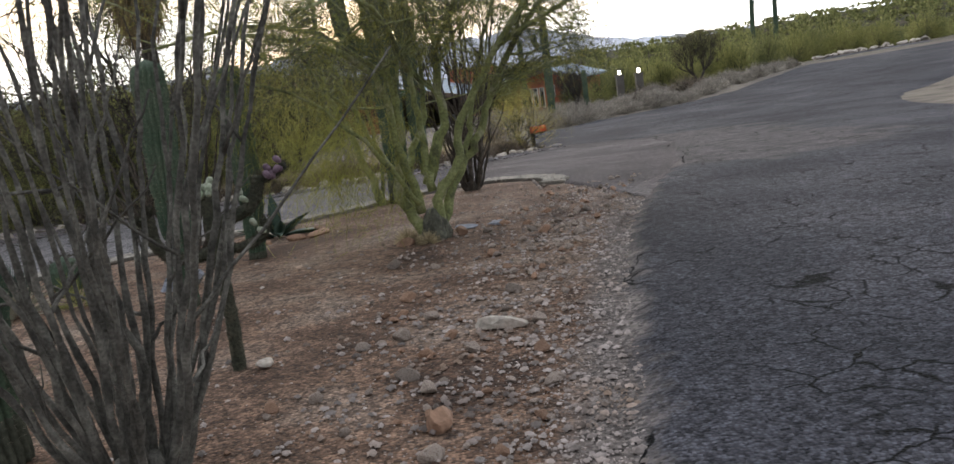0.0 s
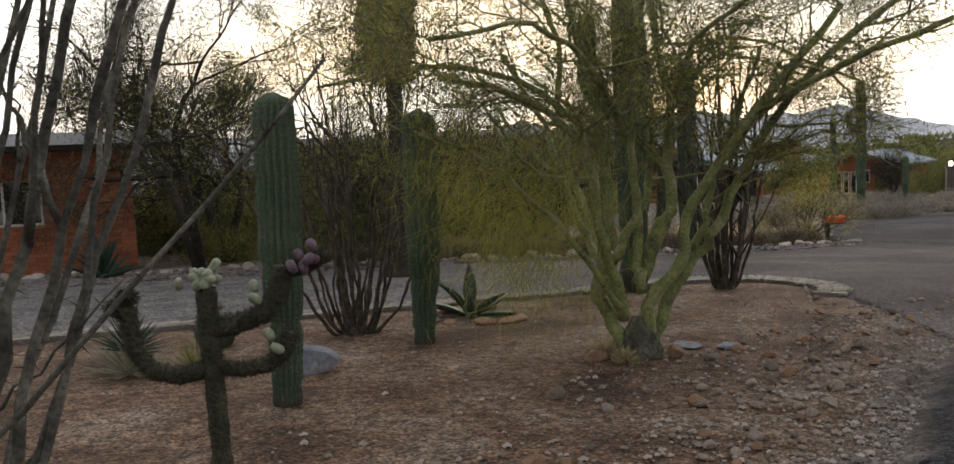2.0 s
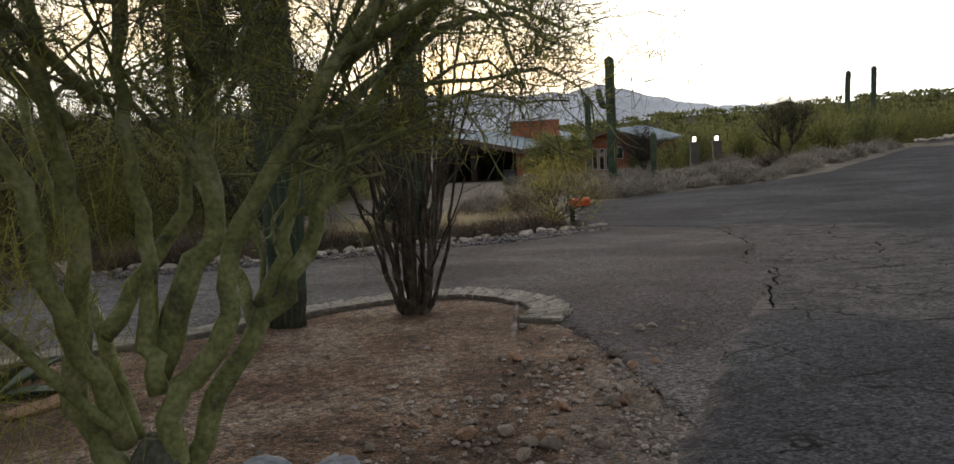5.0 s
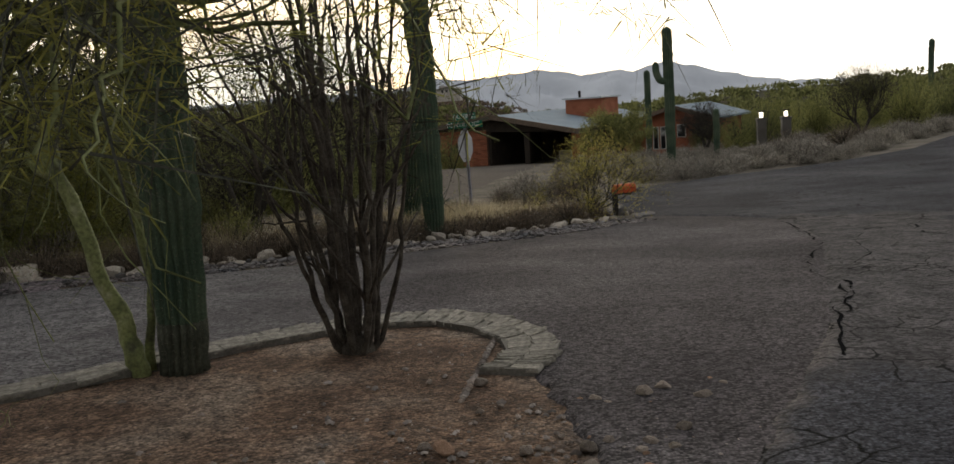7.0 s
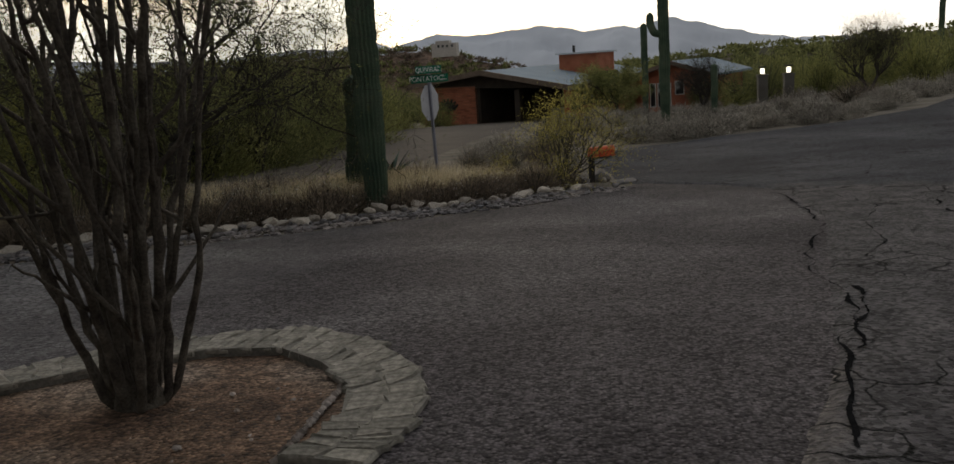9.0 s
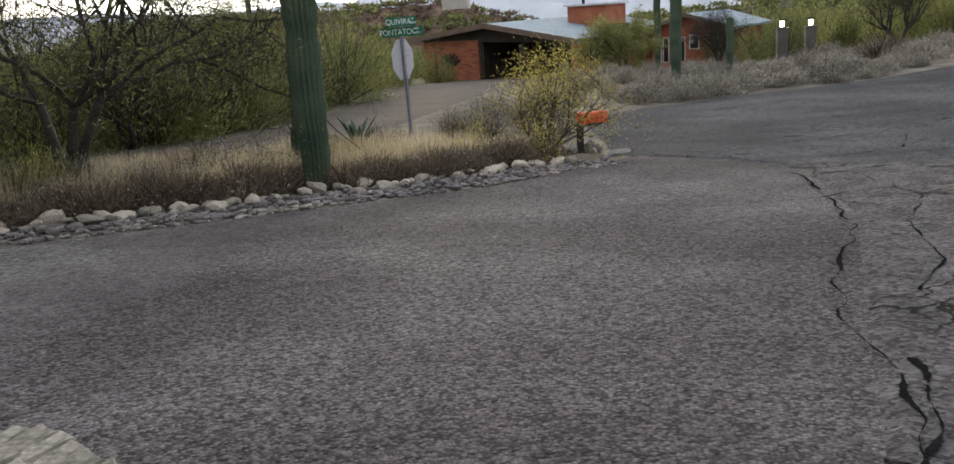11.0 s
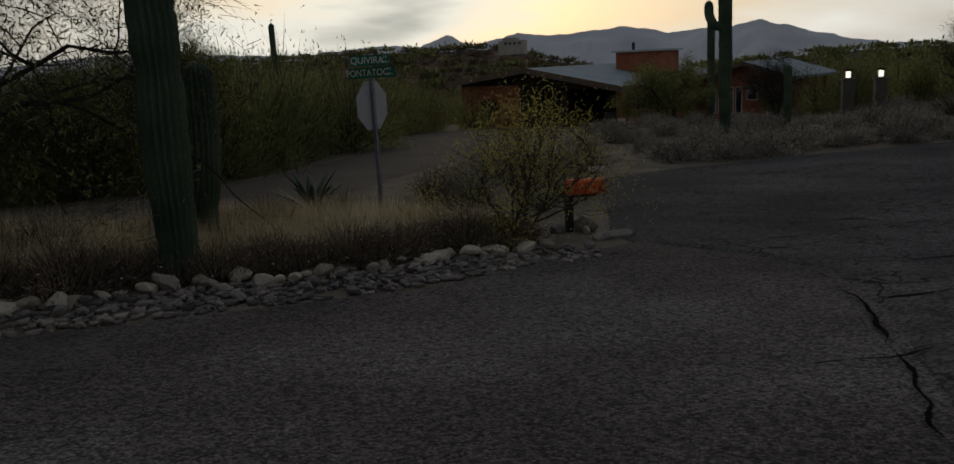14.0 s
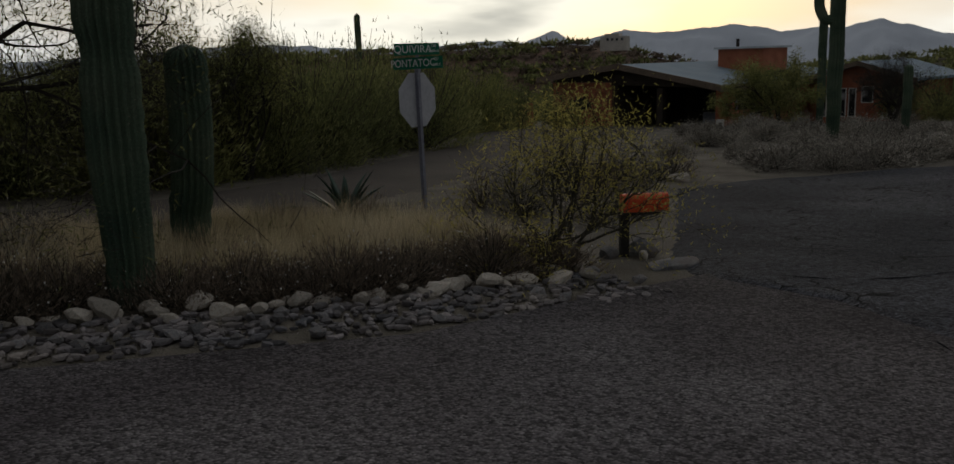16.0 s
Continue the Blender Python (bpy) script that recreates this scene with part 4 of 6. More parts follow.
def tree(x, y, seed, height, label, leaf, wood_mat, depth=3, per=6, llen=0.05, lw=0.012, trunks=3, spread=0.65, up=0.2, r=0.1, keep=1.0, name="mesquite_tree", dens=0.12, kids=(3, 5), tf=0.25, wide=1.0):
    rng = np.random.default_rng(seed)
    t = thing(name, x, y, label, "tree", sink=0.08)
    wood, tips = Shape(), []
    for i in range(trunks):
        a = 2 * np.pi * (i + rng.random()) / trunks
        d = np.array([math.cos(a) * 0.45, math.sin(a) * 0.45, 1.0])
        top = d / np.linalg.norm(d) * height * tf
        mid = top * 0.5 + rng.normal(size=3) * 0.06
        trunk = Shape()
        trunk.tube([(0.05 * math.cos(a), 0.05 * math.sin(a), 0), mid, top], [r, r * 0.85, r * 0.7], 8)
        part("trunk", trunk, wood_mat, t, smooth=True)
        for _ in range(4):
            dd = d / np.linalg.norm(d) + rng.normal(size=3) * 0.7 * wide
            dd[2] = abs(dd[2])
            branch(wood, tips, rng, top, dd / np.linalg.norm(dd), height * 0.3, r * 0.45, depth - 1, spread, up, 0.35, 5, kids)
    part("branch_rest", wood, wood_mat, t, kind="stuff")
    if height > 3.0:
        part("fine_twig_cover", leafy(tips, rng, 3 if trunks > 2 else 5, 0.3, 0.0035, 0.1, -0.1), wood_mat, t, kind="stuff")
    if leaf:
        part("foliage", leafy(tips, rng, per, llen, lw, dens, 0.1, keep=keep), leaf, t, kind="stuff")
    return t


def shrub(name, seed, w, h, leaves, leaf, label, category="shrub", llen=0.05, lw=0.006, twigs=40, wood_mat=None, up=0.6, shell=0.75):
    """A mound of fine leaves on many thin stems."""
    rng = np.random.default_rng(seed)
    t = tagged(new(name), label=label, category=category)
    s = Shape()
    d = sphere_dirs(rng, twigs)
    d[:, 2] = np.abs(d[:, 2]) + 0.15
    for q in d:
        e = q * (w, w, h) * rng.uniform(0.7, 1.0)
        s.tube([(0, 0, -0.03), e * 0.5 + rng.normal(size=3) * 0.03 * w, e], [0.012 * w, 0.008 * w, 0.003 * w], 3, cap=False)
    part("stem_rest", s, wood_mat or M_TWIG, t, kind="stuff")
    f = Shape()
    cen = sphere_dirs(rng, 26)
    cen[:, 2] = np.abs(cen[:, 2])
    cen = cen * (w, w, h) * rng.uniform(0.45, 0.8, (26, 1))
    c = cen[rng.integers(0, 26, leaves)] + rng.normal(size=(leaves, 3)) * (0.17 * w, 0.17 * w, 0.17 * h)
    c[:, 2] = np.abs(c[:, 2])
    dd = c / (np.linalg.norm(c, axis=1)[:, None] + 1e-6) + rng.normal(size=c.shape) * 0.5
    dd[:, 2] += up
    f.blades(c, dd, llen * rng.uniform(0.6, 1.5, leaves), lw, rng)
    part("foliage", f, leaf, t, kind="stuff")
    return t


def scatter(protos, places, rng, group, smin=0.8, smax=1.25, sink=0.04):
    """Copies of the first things at the places; the first things themselves take the first places."""
    for i, (x, y) in enumerate(places):
        src = protos[i % len(protos)]
        s = rng.uniform(smin, smax)
        m = pose(x, y, ground_z(x, y) - sink, 0, 0, rng.uniform(0, 360))
        if i < len(protos):
            src.matrix_world = m
            src["group"] = group
            ob = src
        else:
            ob = copy_thing(src, m)
        ob.scale = (s, s, s * rng.uniform(0.85, 1.15))


def along(rng, pts, n, wid):
    """n places along a line of points, spread to both sides."""
    pts = np.array(pts, float)
    s = np.r_[0, np.cumsum(np.linalg.norm(np.diff(pts, axis=0), axis=1))]
    t = rng.uniform(0, s[-1], n)
    return [(float(np.interp(a, s, pts[:, 0]) + rng.normal() * wid), float(np.interp(a, s, pts[:, 1]) + rng.normal() * wid)) for a in t]


rng = np.random.default_rng(40)
# grey low brush along the far verge of the road
grey = [shrub("brittlebush", 50 + i, 0.8, 0.62, 3200, M_GREY, "rounded grey brittlebush mound", llen=0.075, lw=0.009, up=0.15) for i in range(4)]
places = along(rng, [(1.8, 35.6), (4, 38.2), (7.5, 39), (10.5, 40.2), (14, 44.5), (18, 52), (25, 66)], 130, 0.8)
places += [(rng.uniform(-1.5, 16), rng.uniform(38.5, 55)) for _ in range(135)]
places = [(x, y) for x, y in places if not (x > 0.6 * (y - 32) + 6.2) and not (x < -1.2)]
scatter(grey, places[::2] + places[1::8], rng, "grey brush by the road", 0.5, 1.15)
# dark tall shrubs to the left of the side road and along the hillside to the right
dark = [shrub("creosote_bush", 60 + i, 1.7, 2.9, 7000, M_LEAFO if i % 2 else M_LEAFD, "tall dark olive desert bush", "bush", 0.12, 0.016, 60) for i in range(4)]
places = along(rng, [(-19, 25), (-10.5, 29), (-9.3, 35), (-9.5, 44), (-12, 56)], 34, 1.3)
places += [(rng.uniform(-24, -10), rng.uniform(27, 50)) for _ in range(26)]
places += [(rng.uniform(8, 40), rng.uniform(58, 95)) for _ in range(70)] + [(rng.uniform(30, 80), rng.uniform(72, 120)) for _ in range(90)] + [(rng.uniform(12, 40), rng.uniform(95, 125)) for _ in range(60)] + [(rng.uniform(28, 60), rng.uniform(30, 50)) for _ in range(30)] + [(rng.uniform(13, 26), rng.uniform(56, 66)) for _ in range(16)]
places += [(rng.uniform(-45, 12), rng.uniform(78, 125)) for _ in range(110)]
places += [(-8.4, 31.8), (-7.6, 34.8), (-8.9, 34.2), (-7.9, 36.8), (-9.2, 38.0), (-8.0, 39.4), (-9.6, 41.5), (-8.3, 43.0), (-9.6, 45.5), (-9.0, 49.0), (-10.5, 52.0), (-9.5, 57.0), (-7.5, 61.0)]
places = [(x, y) for x, y in places if x < 0 or x < 0.5 * (y - 64) + 24 or y > 74]
scatter(dark, places, rng, "tall desert bushes", 0.75, 1.15)


# ---- single desert plants ----
def agave(x, y, n, length, seed, label, rz=0, width=0.085, up=(0.3, 1.4), kind="agave"):
    rng = np.random.default_rng(seed)
    t = thing(kind, x, y, label, "succulent", sink=0.02, rz=rz)
    for i in range(n):
        a = i * 2.4 + rng.uniform(-0.2, 0.2)
        el = rng.uniform(*up)
        L = length * rng.uniform(0.75, 1.1)
        k = 12
        u = np.linspace(0, 1, k)
        e = el - 0.45 * u * rng.uniform(0.2, 1.4)
        rr = np.cumsum(np.cos(e)) * L / k
        zz = np.cumsum(np.sin(e)) * L / k
        w = width * np.array([0.62, 0.7, 0.85, 0.98, 1, 0.97, 0.88, 0.75, 0.58, 0.4, 0.2, 0.02])
        v, f = [], []
        ca, sa = math.cos(a), math.sin(a)
        for j in range(k):
            for q, (o, h) in enumerate(((-1, 0.3), (0, 0.0), (1, 0.3), (0, -0.3))):
                ox = o * w[j]
                v.append((ca * (rr[j] + 0.03) - sa * ox, sa * (rr[j] + 0.03) + ca * ox, zz[j] + h * w[j] - (0.25 * w[j] if q == 3 else 0)))
        for j in range(k - 1):
            for q in range(4):
                p = (q + 1) % 4
                f.append((j * 4 + q, j * 4 + p, j * 4 + 4 + p, j * 4 + 4 + q))
        f.append((3, 2, 1, 0))
        s = Shape()
        s.add(v, f)
        part("leaf", s, M_AGAVE, t, smooth=True)
    return t


agave(-2.5, 10.95, 13, 0.62, 31, "dark green agave with broad leaves inside flat stones", width=0.075, up=(0.1, 1.35))
agave(-10.75, 14.75, 22, 0.85, 32, "large dark agave in front of a red brick wall", width=0.08)
agave(-2.4, 28.6, 16, 0.8, 33, "dark pointed agave in dry straw grass", width=0.05, up=(0.7, 1.4))
rng = np.random.default_rng(34)
for i in range(11):
    a = i * 0.571 + rng.uniform(-0.1, 0.1)
    ob = new("flat_stone", stone_shape(rng, rng.uniform(0.11, 0.19), rng.uniform(0.08, 0.12), rng.uniform(0.045, 0.07)))
    ob.data.materials.append(M_DIRTSTONE)
    x, y = -2.42 + 0.52 * math.cos(a), 10.8 + 0.42 * math.sin(a)
    ob.matrix_world = pose(x, y, ground_z(x, y) - 0.03, rng.uniform(-6, 6), rng.uniform(-6, 6), math.degrees(a) + 90)
    tagged(ob, label="flat orange tan stone laid round the agave", category="stone", group="stones round the agave")


def cholla(x, y, label, rz=50):
    rng = np.random.default_rng(36)
    t = thing("chain_fruit_cholla", x, y, label, "cactus", sink=0.04, rz=rz)
    spines = Shape()

    def arm(name, pts, r, material=M_CHOL):
        m = np.array(pts, float)
        k = 10 * len(m)
        u = np.linspace(0, len(m) - 1, k)
        fine = np.stack([np.interp(u, range(len(m)), m[:, i]) for i in range(3)], 1)
        for _ in range(4):
            fine[1:-1] = (fine[:-2] + fine[1:-1] + fine[2:]) / 3
        s = Shape()
        rr = r * (1 + 0.08 * rng.normal(size=k))
        rr[-1] *= 0.4
        s.tube(fine, rr, 14, ribs=1 + 0.09 * np.array([1, -1] * 7))
        part(name, s, material, t, smooth=True)
        n = int(k * 60)
        i = rng.integers(0, k, n)
        d = sphere_dirs(rng, n)
        spines.blades(fine[i] + d * r * 0.9, d, 0.022, 0.0013, rng)
    arm("trunk", [(0, 0, -0.05), (0.01, 0, 0.35), (0.0, 0, 0.75), (-0.01, 0, 1.08)], 0.038)
    arm("arm", [(0, 0, 0.76), (-0.13, 0.0, 0.72), (-0.26, 0.0, 0.74), (-0.33, 0.0, 0.84), (-0.34, 0, 1.0)], 0.033)
    arm("arm", [(0, 0, 0.76), (0.1, 0, 0.74), (0.22, 0.02, 0.76), (0.28, 0.03, 0.81), (0.3, 0.05, 0.88)], 0.027)
    arm("arm", [(0, 0, 0.9), (0.1, 0.01, 0.92), (0.2, 0.02, 0.95), (0.27, 0.03, 1.03), (0.3, 0.03, 1.14)], 0.036)
    arm("joint", [(0.29, 0.03, 1.11), (0.37, 0.05, 1.13), (0.46, 0.06, 1.18)], 0.024)
    arm("joint", [(-0.34, 0, 0.95), (-0.42, 0.0, 1.0)], 0.02)
    arm("joint", [(-0.34, 0, 0.95), (-0.36, 0.0, 1.04), (-0.31, 0, 1.03)], 0.02)
    for cx, cz, k, m in ((-0.02, 1.1, 12, M_FLOW), (-0.34, 0.94, 4, M_FLOW), (0.24, 0.83, 3, M_FLOW), (0.2, 1.02, 2, M_FLOW), (0.34, 1.13, 3, M_FRUITP), (0.42, 1.16, 3, M_FRUITP)):
        for _ in range(k):
            q = np.array([cx, 0, cz]) + rng.normal(size=3) * (0.026, 0.026, 0.014)
            s = Shape()
            d = sphere_dirs(rng, 1, 0.3)[0] * 0.045
            s.tube([q, q + d * 0.5, q + d, q + d * 1.2], [0.012, 0.02, 0.018, 0.006], 8)
            part("fruit", s, m, t, "pale green fruit" if m is M_FLOW else "dusty purple fruit", True)
    part("spine_cover", spines, M_TWIG, t, kind="stuff")


cholla(-1.5, 4.97, "dark spiny cholla with curved arms and pale green fruit", 10)


def barrel(x, y, r, h, label):
    rng = np.random.default_rng(37)
    t = thing("barrel_cactus", x, y, label, "cactus", sink=0.03)
    k = 16
    u = np.linspace(0, 1, k)
    s = Shape()
    s.tube(np.stack([0 * u, 0 * u, u * h], 1), r * np.sqrt(np.clip(1 - (2 * u - 0.9) ** 2 * 0.75, 0.02, 1)) * np.where(u > 0.93, 0.5, 1), 56, ribs=np.tile([1.08, 0.96, 0.86, 0.96], 14))
    part("body", s, M_SAG, t, smooth=True)
    f = Shape()
    d = sphere_dirs(rng, 900, 0.1)
    f.blades(d * (r, r, h * 0.55) + (0, 0, h * 0.5), d + rng.normal(size=d.shape) * 0.5, 0.05, 0.002, rng)
    part("spines", f, M_TWIG, t, kind="stuff")


barrel(-4.2, 8.78, 0.17, 0.36, "round dark ribbed barrel cactus")


def spiky(name, x, y, n, length, material, label, seed, wid=0.004, up=0.2, h0=0.0, category="plant"):
    rng = np.random.default_rng(seed)
    t = thing(name, x, y, label, category, sink=0.02)
    s = Shape()
    d = sphere_dirs(rng, n, up)
    d[:, 2] = np.abs(d[:, 2])
    s.blades(np.tile([(0, 0, h0)], (n, 1)) + d * 0.03, d, length * rng.uniform(0.7, 1.1, n), wid, rng, True)
    part("leaf_rosette", s, material, t, kind="stuff")
    return t


y1 = spiky("yucca", -4.15, 7.6, 260, 0.36, M_STRAWPALE, "small yucca with a pale dead skirt and green tips", 38, 0.006)
y2 = Shape()
r38 = np.random.default_rng(39)
d38 = sphere_dirs(r38, 120, 0.9)
y2.blades(np.tile([(0.0, 0, 0.18)], (120, 1)), d38, 0.33, 0.006, r38, True)
part("green_leaf_rosette", y2, M_AGAVE, y1, kind="stuff")
spiky("grass_plant", -3.65, 7.75, 160, 0.3, M_LEAFO, "small green grassy tuft", 41, 0.004, 0.6)
spiky("grass_plant", -2.95, 4.6, 420, 0.42, M_GREENG, "bright green leafy clump by the driveway kerb", 42, 0.007, 0.6)
spiky("grass_tuft", -4.75, 8.3, 120, 0.25, M_GREY, "dull grey prickly tuft", 43, 0.006, 0.3)
spiky("grass_tuft", -0.72, 9.0, 500, 0.16, M_GRASS, "low yellowish dry tuft by the palo verde base", 44, 0.003, 0.2)
spiky("grass_tuft", -0.5, 8.75, 300, 0.13, M_GRASS, "low yellowish dry tuft by the palo verde base", 45, 0.003, 0.2)

ob = new("boulder", stone_shape(np.random.default_rng(46), 0.24, 0.2, 0.16, 3))
ob.data.materials.append(M_BLUER)
ob.matrix_world = pose(-2.8, 8.0, ground_z(-2.8, 8.0) - 0.05, 0, 0, 30)
tagged(ob, label="blue grey rough boulder on reddish soil", category="boulder")
for i, (x, y, a, b, c, m, lab) in enumerate([
        (0.08, 5.15, 0.17, 0.11, 0.06, "M_STONE", "flat pale stone half sunk in gravel"),
        (-0.27, 3.62, 0.1, 0.08, 0.08, "M_DIRTSTONE", "reddish brown rounded stone"),
        (-1.35, 4.95, 0.08, 0.06, 0.04, "M_STONE", "small pale stone near the cholla"),
        (-0.10, 9.51, 0.15, 0.12, 0.03, "M_BLUER", "flat blue grey rock beside the tree base"),
        (0.24, 9.50, 0.15, 0.12, 0.03, "M_BLUER", "flat blue grey rock beside the tree base"),
        (-0.75, 8.85, 0.12, 0.1, 0.07, "M_DIRTSTONE", "orange tan rock at the tree base"),
        (-0.15, 9.1, 0.1, 0.08, 0.07, "M_DIRTSTONE", "orange tan rock at the tree base"),
        (1.65, 34.6, 0.32, 0.2, 0.18, "M_STONE", "pale boulder at the roadside"),
        (-6.4, 18.9, 0.38, 0.32, 0.3, "M_STONE", "large pale rounded boulder in the rock border"),
        (2.6, 26.0, 0.4, 0.22, 0.07, "M_ROCKD", "low flat dark slab near the mailbox")]):
    ob = new("rock", stone_shape(np.random.default_rng(300 + i), a, b, c, 3))
    ob.data.materials.append({"M_STONE": M_STONE, "M_DIRTSTONE": M_DIRTSTONE, "M_BLUER": M_BLUER, "M_ROCKD": M_ROCKD}[m])
    ob.matrix_world = pose(x, y, ground_z(x, y) - c * 0.3, 0, 0, i * 47)
    tagged(ob, label=lab, category="rock")


def fan_palm(x, y, label):
    rng = np.random.default_rng(70)
    t = thing("fan_palm", x, y, label, "palm", sink=0.05)
    k = 40
    u = np.linspace(0, 1, k)
    s = Shape()
    s.tube(np.stack([0.08 * np.sin(u * 3), 0 * u, u * 5.2], 1), 0.15 - 0.06 * u + 0.1 * np.exp(-u * 14) + 0.008 * (np.arange(k) % 2), 14)
    part("trunk", s, M_BARK, t, smooth=True)
    sk = Shape()
    n = 5200
    z = rng.uniform(3.45, 5.5, n)
    a = rng.uniform(0, 2 * np.pi, n)
    R = 0.1 + 0.3 * rng.random(n) * np.clip((z - 3.2) / 0.7, 0.3, 1)
    c = np.stack([R * np.cos(a), R * np.sin(a), z], 1)
    d = np.stack([0.25 * np.cos(a), 0.25 * np.sin(a), -1 + 0 * a], 1) + rng.normal(size=(n, 3)) * 0.12
    sk.blades(c, d, rng.uniform(0.3, 0.7, n), 0.014, rng)
    part("dead_frond_skirt", sk, M_SKIRT, t, "brown hanging dead fronds", kind="stuff")
    for i in range(22):
        a = i * 2.4
        el = rng.uniform(0.0, 1.2)
        o = np.array([0, 0, 5.3])
        dd = np.array([math.cos(a) * math.cos(el), math.sin(a) * math.cos(el), math.sin(el)])
        tip = o + dd * 0.8
        f = Shape()
        f.tube([o, tip], [0.015, 0.01], 4)
        e = dd * 0.7 + rng.normal(size=(26, 3)) * 0.5
        f.blades(np.tile(tip, (26, 1)), e, 0.6, 0.02, rng, True)
        part("frond", f, M_LEAFD, t)


fan_palm(-5.05, 14.9, "fan palm with a slim trunk and a shaggy brown skirt")


# ---- stone kerb, rock border ----
def line_at(pts, k):
    pts = np.array(pts, float)
    s = np.r_[0, np.cumsum(np.linalg.norm(np.diff(pts, axis=0), axis=1))]
    t = np.linspace(0, s[-1], k)
    return np.stack([np.interp(t, s, pts[:, i]) for i in (0, 1)], 1), s[-1]


KERB_OUT = [(-16, 2.6), (-9.6, 6.4), (-6.7, 8.55), (-5.2, 9.95), (-4.3, 10.8), (-3.3, 11.85), (-2.05, 12.98), (-1.1, 14.15), (-0.5, 14.75), (0.05, 15.05), (0.5, 15.08), (0.98, 14.72), (1.34, 14.2), (1.5, 13.68), (1.47, 13.2), (1.38, 12.95)]
KERB_IN = [(-16.0, 2.3), (-9.45, 6.1), (-6.5, 8.3), (-5.02, 9.7), (-4.1, 10.55), (-3.1, 11.6), (-1.85, 12.7), (-0.85, 13.9), (-0.4, 14.35), (0.0, 14.6), (0.42, 14.62), (0.78, 14.3), (1.05, 13.9), (1.14, 13.5), (1.1, 13.2), (1.02, 13.02)]
kerb = tagged(new("stone_kerb"), label="curved kerb of pale flagstones set in mortar", category="kerb")
rng = np.random.default_rng(80)
A, length = line_at(KERB_OUT, 121)
B, _ = line_at(KERB_IN, 121)
A = np.stack([np.interp(np.linspace(0, 15, 121), range(16), np.array(KERB_OUT)[:, i]) for i in (0, 1)], 1)
B = np.stack([np.interp(np.linspace(0, 15, 121), range(16), np.array(KERB_IN)[:, i]) for i in (0, 1)], 1)
bed = Shape()
v, f = [], []
for i in range(121):
    for p, h in ((A[i], -0.05), (A[i], 0.03), (B[i], 0.03), (B[i], -0.05)):
        v.append((p[0], p[1], ground_z(p[0], p[1]) + h))
for i in range(120):
    for q in range(4):
        f.append((i * 4 + q, i * 4 + (q + 1) % 4, i * 4 + 4 + (q + 1) % 4, i * 4 + 4 + q))
f += [(0, 1, 2, 3), (483, 482, 481, 480)]
bed.add(v, f)
part("mortar_bed", bed, M_MORTARG, kerb)
cuts = [0]
while cuts[-1] < 118:
    cuts.append(cuts[-1] + rng.uniform(1.0, 2.4) * (1.0 if cuts[-1] > 50 else 1.0))
cuts[-1] = 120
ring = np.arange(121)


def at(line, u):
    return np.array([np.interp(u, ring, line[:, 0]), np.interp(u, ring, line[:, 1])])


for lane in range(2):
    for i in range(len(cuts) - 1):
        off = 0.45 * lane if 0 < i < len(cuts) - 2 else 0.0
        u0, u1 = cuts[i] + off, min(cuts[i + 1] + (0.45 * lane if i < len(cuts) - 2 else 0.0), 120)
        w0, w1 = (0.0, 0.5) if lane == 0 else (0.5, 1.0)
        quad = []
        for u, w in ((u0, w0), (u1, w0), (u1, w1), (u0, w1)):
            p = at(A, u) * (1 - w) + at(B, u) * w
            quad.append(p + rng.normal(size=2) * 0.022)
        m = sum(quad) / 4
        quad = [m + (p - m) * 0.975 for p in quad]
        inner = [m + (p - m) * 0.9 for p in quad]
        z = ground_z(m[0], m[1])
        h = 0.034 + rng.uniform(0, 0.009)
        s = Shape()
        s.add([(p[0] - m[0], p[1] - m[1], 0.01) for p in quad] + [(p[0] - m[0], p[1] - m[1], h - 0.012) for p in quad] + [(p[0] - m[0], p[1] - m[1], h + rng.normal() * 0.002) for p in inner],
              [(0, 1, 5, 4), (1, 2, 6, 5), (2, 3, 7, 6), (3, 0, 4, 7), (4, 5, 9, 8), (5, 6, 10, 9), (6, 7, 11, 10), (7, 4, 8, 11), (8, 9, 10, 11)][::1])
        ob = part("flagstone", s, M_FLAG, kerb)
        ob.location = (m[0], m[1], z)

BORDER = [(-14.0, 13.2), (-11.2, 14.6), (-8.9, 16.6), (-7.0, 18.0), (-5.4, 19.0), (-3.6, 19.9), (-1.9, 21.2), (-0.9, 22.1), (0.2, 22.9), (1.1, 23.9), (2.2, 25.2)]
rng = np.random.default_rng(81)
border = tagged(new("rock_border"), label="border of loose pale rocks and grey river stones", category="rock border")
big = [stone_shape(rng, 1.0, rng.uniform(0.65, 0.9), rng.uniform(0.45, 0.7), 2) for _ in range(7)]
small = [stone_shape(rng, 1.0, rng.uniform(0.7, 0.95), rng.uniform(0.5, 0.75), 1) for _ in range(5)]
for me in big:
    me.materials.append(M_STONE)
for me in small:
    me.materials.append(M_ROCKD)
P, total = line_at(BORDER, 400)
N = np.gradient(P, axis=0)
N = np.stack([-N[:, 1], N[:, 0]], 1) / np.linalg.norm(N, axis=1)[:, None]


